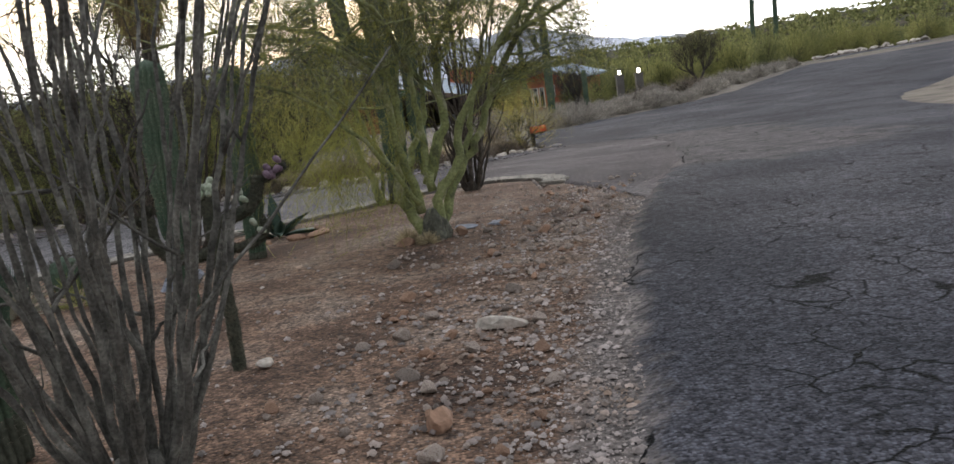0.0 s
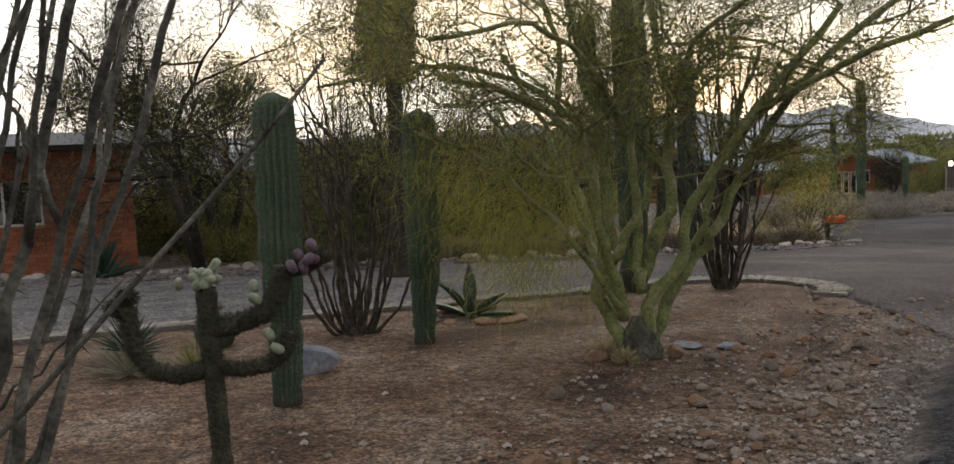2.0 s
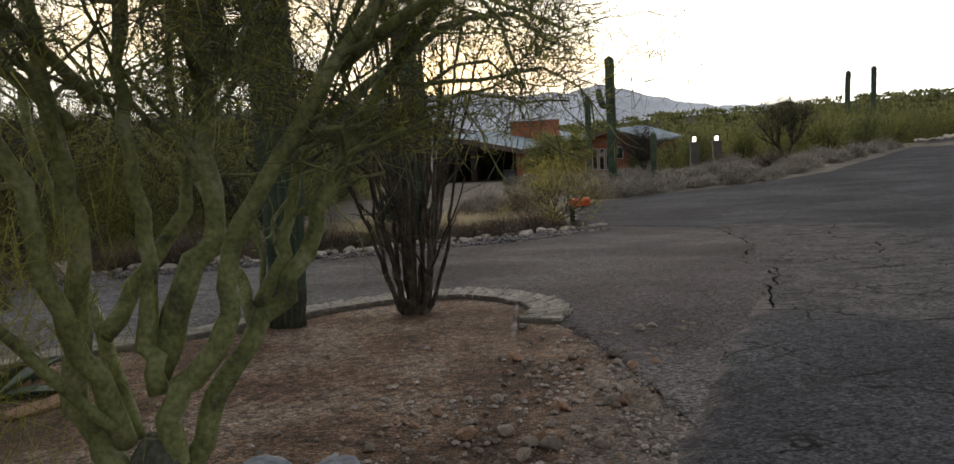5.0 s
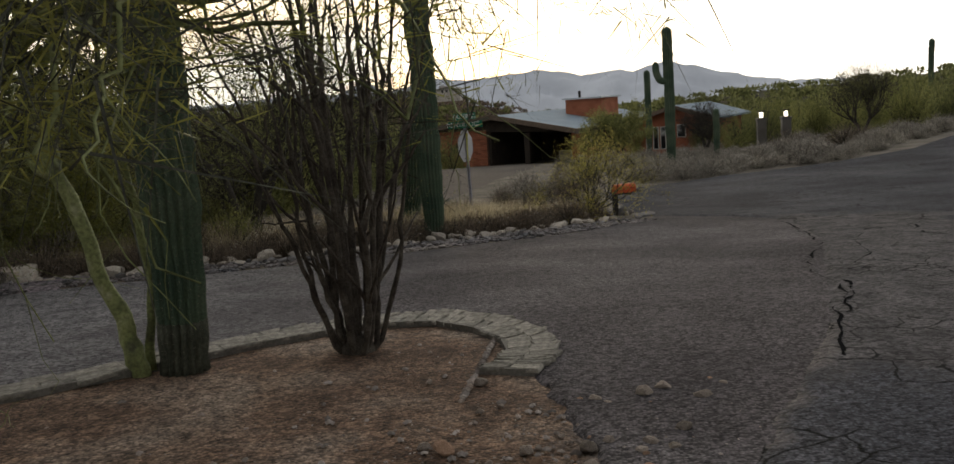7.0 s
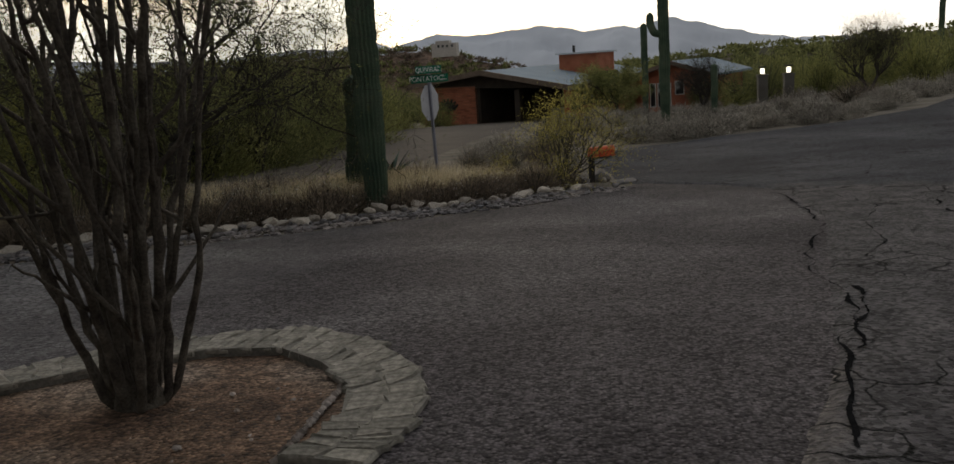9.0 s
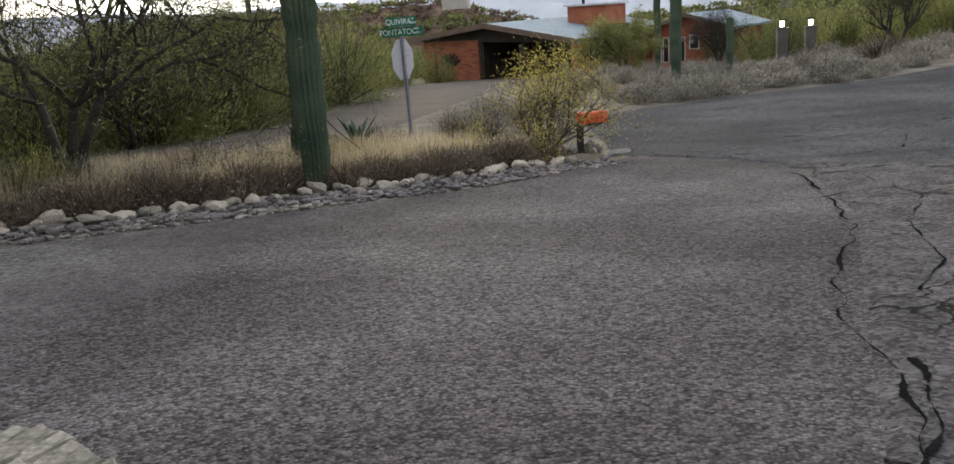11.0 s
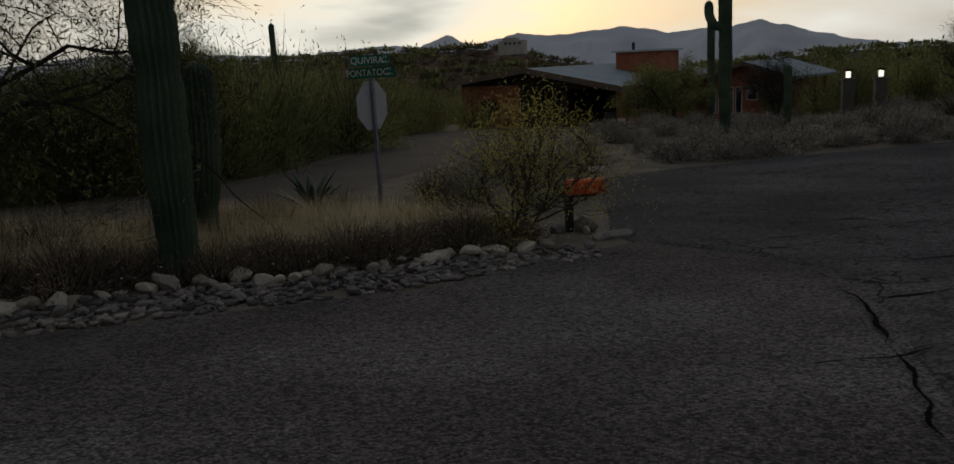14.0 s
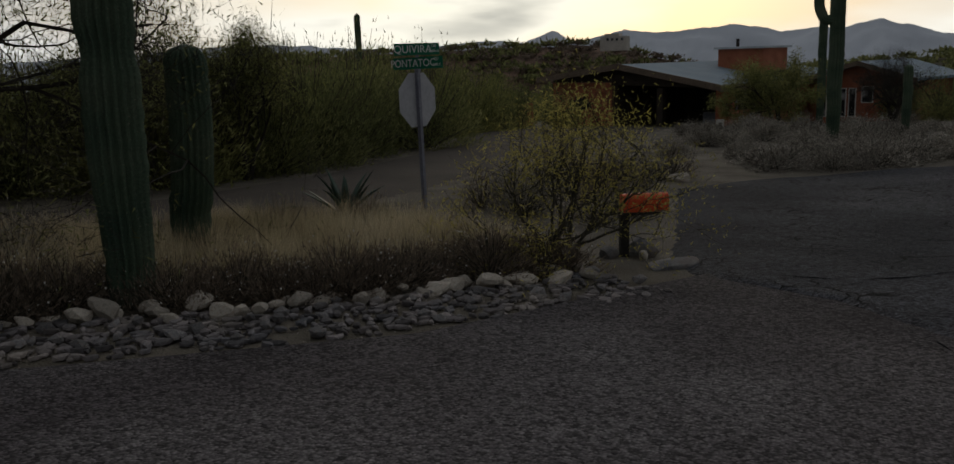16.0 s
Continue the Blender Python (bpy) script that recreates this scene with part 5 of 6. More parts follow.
def lay(mesh_list, n, lo, hi, smin, smax, name):
    for j in range(n):
        u = (j + rng.random()) / n
        i = int(min(399, (u ** 0.8) * 400))
        o = rng.uniform(lo, hi)
        p = P[i] + N[i] * o
        s = rng.uniform(smin, smax)
        ob = part(name, mesh_list[j % len(mesh_list)], None, border)
        ob.matrix_world = pose(p[0], p[1], ground_z(p[0], p[1]) - 0.02 + (0.04 if rng.random() < 0.3 else 0), rng.uniform(-15, 15), rng.uniform(-15, 15), rng.uniform(0, 360))
        ob.scale = (s, s, s * rng.uniform(0.8, 1.2))


lay(big, 120, 0.05, 0.5, 0.08, 0.19, "rock")
lay(small, 175, -0.7, 0.2, 0.05, 0.1, "river_stone")
rest = Shape()
ico = small[0]
base_v = np.array([tuple(q.co) for q in ico.vertices])
base_f = [tuple(q.vertices) for q in ico.polygons]
for j in range(2700):
    i = rng.integers(0, 400)
    p = P[i] + N[i] * rng.uniform(-0.85, 0.3)
    s = rng.uniform(0.03, 0.075)
    a = rng.uniform(0, 6.28)
    rot = np.array([[math.cos(a), -math.sin(a), 0], [math.sin(a), math.cos(a), 0], [0, 0, 1]])
    rest.add((base_v * (s, s * rng.uniform(0.7, 1.2), s * 0.8)) @ rot.T + (p[0], p[1], ground_z(p[0], p[1]) - 0.01), base_f)
part("small_stone_rest", rest, M_PEBD, border, kind="stuff")

# purple grey gravel bed by the brick house
bed = strip("gravel_bed", [(-10.2, 12.6), (-9.9, 14.4), (-8.2, 16.2), (-6.2, 17.3), (-5.2, 18.0)], [(-13.5, 15.5), (-12.0, 17.0), (-9.5, 18.6), (-7.6, 19.3), (-6.2, 19.6)], M_PURP, 0.02, 60, 12, 0.1, "purple grey gravel bed")
gr = Shape()
for j in range(1500):
    u, w = rng.random(), rng.random()
    a = np.array([-10.0 + 4.6 * u, 13.2 + 4.4 * u])
    p = a + np.array([-1.6, 2.0]) * w * rng.uniform(0.3, 1)
    s = rng.uniform(0.025, 0.06)
    gr.add(base_v * (s, s * 0.8, s * 0.7) + (p[0], p[1], ground_z(p[0], p[1]) + 0.01), base_f)
tagged(part("gravel", gr, M_PEBD), label="loose purple grey gravel stones", category="gravel", kind="stuff")

# loose stones on the island, the shoulder and the driveway
rng = np.random.default_rng(82)


def road_left(y):
    pts = np.array(ROAD_L)
    return float(np.interp(y, pts[:20, 1], pts[:20, 0]))


octa_v = np.array([(1, 0, 0.2), (0, 0.8, 0.2), (-0.9, 0, 0.2), (0, -0.9, 0.2), (0.1, 0, 0.8), (0.6, 0.6, -0.3), (-0.6, 0.5, -0.3), (-0.6, -0.6, -0.3), (0.6, -0.6, -0.3)])
octa_f = [(0, 1, 4), (1, 2, 4), (2, 3, 4), (3, 0, 4), (0, 5, 1), (1, 6, 2), (2, 7, 3), (3, 8, 0)]


def pebbles(n, place, smin, smax, name, label, material):
    s = Shape()
    V, k = [], 0
    for _ in range(n):
        x, y, dens = place()
        if dens < rng.random():
            continue
        a, r = rng.uniform(0, 6.28), smin + (smax - smin) * rng.random() ** 3
        c, d = math.cos(a), math.sin(a)
        q = octa_v * (r, r * rng.uniform(0.6, 1), r * rng.uniform(0.5, 0.9))
        q = np.stack([q[:, 0] * c - q[:, 1] * d, q[:, 0] * d + q[:, 1] * c, q[:, 2]], 1) + (x, y, ground_z(x, y) - 0.008)
        s.add(q, octa_f)
    return tagged(part(name, s, material), label=label, category=name, kind="stuff")


def on_island():
    y = 0.5 + 13.5 * rng.random() ** 1.3
    xr = road_left(y) + 0.15
    x = xr - abs(rng.normal()) * 1.5
    if y > 12.4:
        x = min(x, 1.0)
    edge = max(0.25, 1.0 - abs(x - xr) * 0.3)
    return x, y, edge


def on_drive():
    y = 13 + 11 * rng.random()
    x = rng.uniform(-3, road_left(y) + 0.3)
    if y < 15.3 and x < 1.55:
        return x, y, 0
    return x, y, 1.0


pebbles(15000, on_island, 0.006, 0.034, "pebbles", "loose pale and brown pebbles on the island", M_PEB)
pebbles(9000, on_drive, 0.004, 0.013, "driveway_gravel", "loose gravel chips on the driveway", M_PEB)


def on_verge():
    y = 0.5 + 14 * rng.random() ** 1.2
    return road_left(y) + rng.normal() * 0.28 + 0.03, y, 1.0


pebbles(9000, on_verge, 0.004, 0.014, "shoulder_gravel", "fine grey gravel along the asphalt edge", M_PEB)
clods = [stone_shape(rng, 1.0, rng.uniform(0.7, 0.95), rng.uniform(0.45, 0.7), 2) for _ in range(6)]
for i, me in enumerate(clods):
    me.materials.append(M_CLOD if i % 3 else M_DIRTSTONE)
for j in range(300):
    y = 2.2 + 10.8 * rng.random()
    x = road_left(y) - 0.25 - abs(rng.normal()) * 0.75
    s = 0.022 + 0.06 * rng.random() ** 2.5
    ob = new("stone", clods[j % 6])
    ob.matrix_world = pose(x, y, ground_z(x, y) - 0.012, rng.uniform(-12, 12), rng.uniform(-12, 12), rng.uniform(0, 360))
    ob.scale = (s, s, s)
    tagged(ob, label="loose reddish stone on gravelly soil" if j % 6 in (0, 3) else "loose pale stone on gravelly soil", category="stone", group="loose stones on the island")

# cracks where the asphalt breaks off, and in the road
def crack(pts, wid, seed, name="asphalt_crack", lift=0.034):
    rng = np.random.default_rng(seed)
    P, tot = line_at(pts, max(8, int(70 * len(pts))))
    s = Shape()
    v, f = [], []
    for i, p in enumerate(P):
        n = np.array([0.9, -0.3])
        off = 0.1 * noise.noise(Vector((p[0] * 2.5, p[1] * 2.5, seed)))
        w = 1.15 * wid * max(0.12, 0.25 + 1.5 * noise.noise(Vector((p[0] * 2.2, p[1] * 2.2, seed + 3.0)))) * (1.6 if rng.random() < 0.1 else 1)
        for sgn in (-1, 1):
            q = p + n * (off + sgn * w + wid * 0.5 * noise.noise(Vector((p[0] * 14, p[1] * 14, seed + 9.0 * sgn))))
            v.append((q[0], q[1], ground_z(q[0], q[1]) + lift))
    for i in range(len(P) - 1):
        f.append((2 * i, 2 * i + 1, 2 * i + 3, 2 * i + 2))
    s.add(v, f)
    return tagged(part(name, s, M_CRACK), kind="structure", label="dark crack in broken asphalt")


crack([(3.25, 13.1), (3.35, 13.8), (3.5, 14.3), (3.85, 15.3), (3.9, 16.0), (3.85, 16.8), (4.1, 17.7), (4.55, 19.2), (4.65, 20.6), (4.75, 22.2), (4.6, 23.4)], 0.016, 1)
crack([(4.0, 16.0), (3.85, 15.2), (3.6, 14.4)], 0.03, 11, lift=0.038)
crack([(3.3, 12.7), (4.0, 12.3), (5.0, 12.5), (6.0, 12.2)], 0.03, 12)
crack([(5.2, 15.6), (5.6, 16.9), (6.2, 18.6), (6.0, 20.2), (6.6, 21.8)], 0.02, 13)
crack([(4.2, 20.6), (5.5, 21.3), (6.4, 21.0), (8.2, 21.6)], 0.03, 14)
crack([(3.9, 15.9), (4.6, 15.5), (5.6, 15.8), (6.8, 15.2)], 0.03, 2)
crack([(4.5, 18.6), (5.4, 18.9), (6.4, 18.4), (7.5, 18.8)], 0.016, 3)
crack([(4.7, 22.3), (5.8, 22.9), (7.2, 22.6), (9, 23.4)], 0.03, 4)
crack([(2.9, 25.6), (4.3, 25.5), (5.6, 26.4), (7.6, 27.3), (10, 27.5)], 0.04, 5)
crack([(3.4, 24.95), (4.4, 24.2), (5.4, 24.0), (6.5, 24.7), (7.2, 26.9)], 0.018, 6)
crack([(4.4, 17.2), (4.8, 18.0), (5.0, 19.4), (5.5, 20.6), (5.3, 22.2)], 0.015, 7)

rng = np.random.default_rng(88)
for j in range(46):
    u = rng.random()
    x, y = 28.5 + 9.5 * u + rng.normal() * 0.4, 72.0 - 1.0 * u + rng.normal() * 0.7
    ob = new("stone", big[j % 7])
    k = rng.uniform(0.2, 0.5)
    ob.matrix_world = pose(x, y, ground_z(x, y), 0, 0, rng.uniform(0, 360))
    ob.scale = (k, k, k)
    tagged(ob, label="pale grey rock heaped at the far road bend", category="stone", group="rocks at the road bend")

# ---- grass strip beyond the rocks ----
rng = np.random.default_rng(83)
grass = Shape()
n = 0
tufts = []
while len(tufts) < 950:
    u = rng.random()
    i = int(150 + 249 * u)
    p = P[i] + N[i] * rng.uniform(1.0, 4.6)
    if p[0] < -8 or p[1] > 29.5 or (p[0] < -5.6 and p[1] > 26) or p[0] > 2.3:
        continue
    tufts.append(p)
for p in tufts:
    k = 95
    h = rng.uniform(0.22, 0.52)
    c = np.stack([p[0] + rng.normal(size=k) * 0.11, p[1] + rng.normal(size=k) * 0.11, np.full(k, ground_z(p[0], p[1]) - 0.03)], 1)
    d = np.stack([rng.normal(size=k) * 0.28, rng.normal(size=k) * 0.28, np.ones(k)], 1)
    grass.blades(c, d, h * rng.uniform(0.6, 1.25, k), 0.0045, rng)
tagged(part("dry_grass", grass, M_GRASS), label="dry straw-coloured grass beyond the rock border", category="grass", kind="stuff")
low = [shrub("low_shrub", 90 + i, 0.42, 0.36, 2000, M_DRYB, "low dark brown twiggy shrub with small pale flowers", llen=0.05, lw=0.004, twigs=70) for i in range(3)]
for t in low:
    fl = Shape()
    d = sphere_dirs(rng, 40, 0.4)
    d[:, 2] = np.abs(d[:, 2])
    fl.blades(d * (0.38, 0.38, 0.4), sphere_dirs(rng, 40), 0.014, 0.007, rng, True)
    part("flower_cover", fl, M_WHITE, t, "tiny white flowers", kind="stuff")
places = [tuple(P[i] + N[i] * rng.uniform(0.55, 1.05)) for i in np.linspace(150, 396, 52).astype(int)]
scatter(low, places, rng, "low dark shrubs behind the rocks", 0.9, 1.45)
mixed = [shrub("dry_shrub", 95 + i, 0.6, 0.7, 1800, M_GREY if i else M_DRYB, "thin grey brown desert shrub in dry grass", llen=0.05, lw=0.005, twigs=60) for i in range(2)]
places = [(float(a), float(b)) for a, b in [P[i] + N[i] * rng.uniform(1.2, 4.2) for i in rng.integers(150, 385, 34)]]
places = [(a, b) for a, b in places if not (-7.5 < a < -2.2 and b > 25.5)] + [(rng.uniform(-0.9, 1.6), rng.uniform(28.5, 35.5)) for _ in range(26)]
scatter(mixed, places, rng, "thin shrubs in the dry grass", 0.7, 1.1)
place = [(-12.5, 20.5), (-10.5, 21), (-9.0, 21.8), (-7.4, 21.4), (-7.0, 22.8), (-5.6, 21.2), (-11.5, 19.6), (-4.6, 21.9), (-8.2, 20.3)]
green = [shrub("green_bush", 98 + i, 0.85, 1.1, 4200, M_LEAFO, "loose olive green bush", "bush", 0.07, 0.009, 50) for i in range(2)]
scatter(green, place, rng, "olive bushes beyond the driveway", 0.8, 1.25)

yel = tree(1.6, 25.75, 101, 2.6, "small yellow green palo verde bush beside the mailbox", M_YEL, M_TWIG, 4, 3, 0.05, 0.006, 4, 0.6, 0.3, 0.036, 0.78, "palo_verde_bush", 0.1, (3, 5), 0.12)


# ---- mailbox, signs ----
def mailbox():
    t = thing("mailbox", 2.05, 26.5, "orange-red rural mailbox on a black wooden post", "mailbox", rz=25)
    h = -0.96 - ground_z(2.05, 26.5)
    s = Shape()
    s.box(-0.045, 0.045, -0.045, 0.045, -0.05, h - 0.03)
    part("post", s, M_BLACK, t)
    s = Shape()
    s.box(-0.03, 0.36, -0.08, 0.08, h - 0.03, h)
    part("support_board", s, M_BLACK, t)
    k = 12
    sec = [(-0.085, 0.0), (0.085, 0.0), (0.085, 0.11)] + [(0.085 * math.cos(a), 0.11 + 0.075 * math.sin(a)) for a in np.linspace(0, math.pi, k)[1:-1]] + [(-0.085, 0.11)]
    v = [(-0.03, y, h + 0.004 + z) for y, z in sec] + [(0.44, y, h + 0.004 + z) for y, z in sec]
    m = len(sec)
    s = Shape()
    s.add(v, [(i, (i + 1) % m, m + (i + 1) % m, m + i) for i in range(m)] + [tuple(range(m - 1, -1, -1)), tuple(range(m, 2 * m))])
    part("box", s, M_ORANGE, t)
    s = Shape()
    s.add([(0.443 + (0.008 if j else 0), y * 1.05, h + 0.004 + z * 1.03) for j in (0, 1) for y, z in sec], [(i, (i + 1) % m, m + (i + 1) % m, m + i) for i in range(m)] + [tuple(range(m - 1, -1, -1)), tuple(range(m, 2 * m))])
    part("door", s, M_ORANGE, t)


mailbox()
for i, (x, y, a, b, c, m, lab) in enumerate(((2.2, 26.62, 0.22, 0.17, 0.19, M_ROCKD, "dark rounded rock at the foot of the mailbox"), (1.9, 26.35, 0.14, 0.12, 0.1, M_ROCKD, "dark rock at the foot of the mailbox"), (2.28, 26.35, 0.08, 0.06, 0.09, M_STONE, "small pale stone beside the mailbox post"))):
    ob = new("rock", stone_shape(np.random.default_rng(320 + i), a, b, c, 2))
    ob.data.materials.append(m)
    ob.matrix_world = pose(x, y, ground_z(x, y) - c * 0.2, 0, 0, i * 50)
    tagged(ob, label=lab, category="rock")

SX, SY = -1.5, 29.4
SG = ground_z(SX, SY)


def octagon(r, x0, x1, zc):
    s = Shape()
    v = [(x, r * math.cos(a), zc + r * math.sin(a)) for x in (x0, x1) for a in (np.arange(8) + 0.5) * math.pi / 4]
    s.add(v, [(i, (i + 1) % 8, 8 + (i + 1) % 8, 8 + i) for i in range(8)] + [tuple(range(7, -1, -1)), tuple(range(8, 16))])
    return s


stop = thing("street_sign", SX, SY, "stop sign seen from behind on a post with green street names", "road sign", rz=-18, sink=0.03)
stop.rotation_euler[1] = radians(-1.2)
zc = 0.13 - SG
s = Shape()
s.box(-0.0, 0.035, -0.028, 0.028, -0.3, zc + 0.40)
s.box(-0.012, 0.0, -0.04, -0.024, -0.3, zc + 0.40)
s.box(-0.012, 0.0, 0.024, 0.04, -0.3, zc + 0.40)
part("post", s, M_POST, stop)
part("stop_plate", octagon(0.425, -0.02, -0.015, zc), M_SIGNB, stop, "grey octagonal plate back")
part("stop_face", octagon(0.415, -0.024, -0.0215, zc), M_REDS, stop, "red octagonal face")
for dz in (-0.25, 0.25):
    s = Shape()
    s.tube([(0.03, 0, zc + dz), (0.045, 0, zc + dz)], 0.012, 8)
    part("bolt", s, M_POST, stop)


def lettering(text, size, parent, m, name="lettering"):
    cu = bpy.data.curves.new(name, "FONT")
    cu.body, cu.size, cu.align_x, cu.align_y, cu.extrude = text, size, "CENTER", "CENTER", 0.001
    cu.materials.append(M_LET)
    ob = new(name, cu)
    ob.parent = parent
    ob.matrix_basis = m
    return ob


def blade(name, z, half, rz, texts, smalls):
    h = 0.085
    s = Shape()
    s.box(-half, half, -0.003, 0.003, -h, h)
    b = part(name, s, M_GREEN, stop, "green street name blade with white letters")
    b.matrix_basis = pose(0.02, 0, z, 0, 0, rz)
    lettering(texts, 0.155, b, pose(-half * 0.18, -0.006, -0.003, 90, 0, 0))
    lettering(smalls[0], 0.06, b, pose(half * 0.76, -0.006, 0.042, 90, 0, 0), "small_lettering")
    lettering(smalls[1], 0.055, b, pose(half * 0.76, -0.006, -0.035, 90, 0, 0), "small_lettering")


blade("street_name_blade", zc + 0.53, 0.47, 2, "PONTATOC", ("RD", "4600 E"))
blade("street_name_blade", zc + 0.73, 0.36, 66, "QUIVIRA", ("DR", "6800 N"))
for bx in ((-0.02, 0.05, -0.03, 0.03, zc + 0.40, zc + 0.45), (-0.005, 0.045, -0.012, 0.012, zc + 0.61, zc + 0.65)):
    s = Shape()
    s.box(*bx)
    part("bracket", s, M_POST, stop)


# ---- brick houses ----
def brick_wall(s, mortar, x0, x1, z0, z1, y, rng, bw=0.4, bh=0.1, keep=None):
    """Courses of bricks on a wall along local x, proud of the mortar."""
    mortar.box(x0, x1, y, y + 0.2, z0, z1)
    rows = int((z1 - z0) / bh)
    for r in range(rows):
        x = x0 - (bw / 2 if r % 2 else 0)
        while x < x1 - 0.01:
            a, b = max(x, x0) + 0.006, min(x + bw, x1) - 0.006
            if b - a > 0.03 and not (keep and keep(a, b, z0 + r * bh)):
                s.box(a, b, y - 0.008, y - 0.0005, z0 + r * bh + 0.006, z0 + (r + 1) * bh - 0.006)
            x += bw


def window(parent, x0, x1, z0, z1, y, panes=2):
    w = tagged(new("window"), label="")
    w.parent = parent
    s = Shape()
    t = 0.05
    for a, b, c, d in ((x0, x1, z0, z0 + t), (x0, x1, z1 - t, z1), (x0, x0 + t, z0 + t, z1 - t), (x1 - t, x1, z0 + t, z1 - t)):
        s.box(a, b, y - 0.03, y + 0.02, c, d)
    for k in range(1, panes):
        m = x0 + (x1 - x0) * k / panes
        s.box(m - t / 2, m + t / 2, y - 0.028, y + 0.018, z0 + t, z1 - t)
    part("frame", s, M_WHITE, w)
    for k in range(panes):
        a, b = x0 + (x1 - x0) * k / panes + t / 2, x0 + (x1 - x0) * (k + 1) / panes - t / 2
        s = Shape()
        s.box(a + 0.002, b - 0.002, y - 0.008, y, z0 + t, z1 - t)
        part("pane", s, M_GLASS, w)
    return w


def near_house():
    rng = np.random.default_rng(85)
    cx, cy = -12.3, 17.6
    t = thing("brick_house", cx, cy, "low red brick house with a flat overhanging roof and white-framed window", "house", rz=41, z=-0.86)
    s, m = Shape(), Shape()
    hole = lambda a, b, z: b > -3.2 and a < -1.75 and 1.0 < z + 0.05 < 1.95
    for x0, x1, z0, z1 in ((-1.75, 0, 0, 2.5), (-9, -3.2, 0, 2.5), (-3.2, -1.75, 0, 1.0), (-3.2, -1.75, 1.95, 2.5)):
        m.box(x0, x1, 0, 0.25, z0, z1)
    brick_wall(s, Shape(), -9, 0, 0, 2.5, 0, rng, 0.3, 0.083, hole)
    part("front_wall", m, M_MORTAR, t)
    part("brick_rest", s, M_BRICKI, t, kind="stuff")
    e = Shape()
    e.box(-0.25, 0, 0.25, 9, 0, 2.5)
    part("side_wall", e, M_BRICKI, t)
    e = Shape()
    e.box(-9, -0.25, 0.6, 0.7, 0, 2.5)
    part("room_back", e, M_DARKW, t)
    window(t, -3.2, -1.75, 1.0, 1.95, 0.08)
    e = Shape()
    e.box(-3.3, -1.65, -0.05, 0.05, 0.93, 1.0)
    part("window_sill", e, M_BRICKI, t)
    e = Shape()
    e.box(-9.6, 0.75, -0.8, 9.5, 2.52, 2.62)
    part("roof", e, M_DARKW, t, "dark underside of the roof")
    e = Shape()
    e.box(-9.65, 0.8, -0.86, 9.55, 2.62, 2.86)
    part("fascia", e, M_WHITEROOF, t, "pale roof edge")


near_house()


def gable(s, pts_front, depth):
    """A prism from a front outline (x, z) drawn back by depth along y."""
    k = len(pts_front)
    v = [(x, 0, z) for x, z in pts_front] + [(x, depth, z) for x, z in pts_front]
    s.add(v, [tuple(range(k)), tuple(range(2 * k - 1, k - 1, -1))] + [(i, k + i, k + (i + 1) % k, (i + 1) % k) for i in range(k)])


def slab(s, a, b, y0, y1, t):
    """A roof slope between the front points a and b (x, z), from y0 to y1, t thick."""
    v = []
    for y in (y0, y1):
        v += [(a[0], y, a[1]), (b[0], y, b[1]), (b[0], y, b[1] + t), (a[0], y, a[1] + t)]
    s.add(v, [(0, 1, 2, 3), (7, 6, 5, 4), (0, 4, 5, 1), (1, 5, 6, 2), (2, 6, 7, 3), (3, 7, 4, 0)])


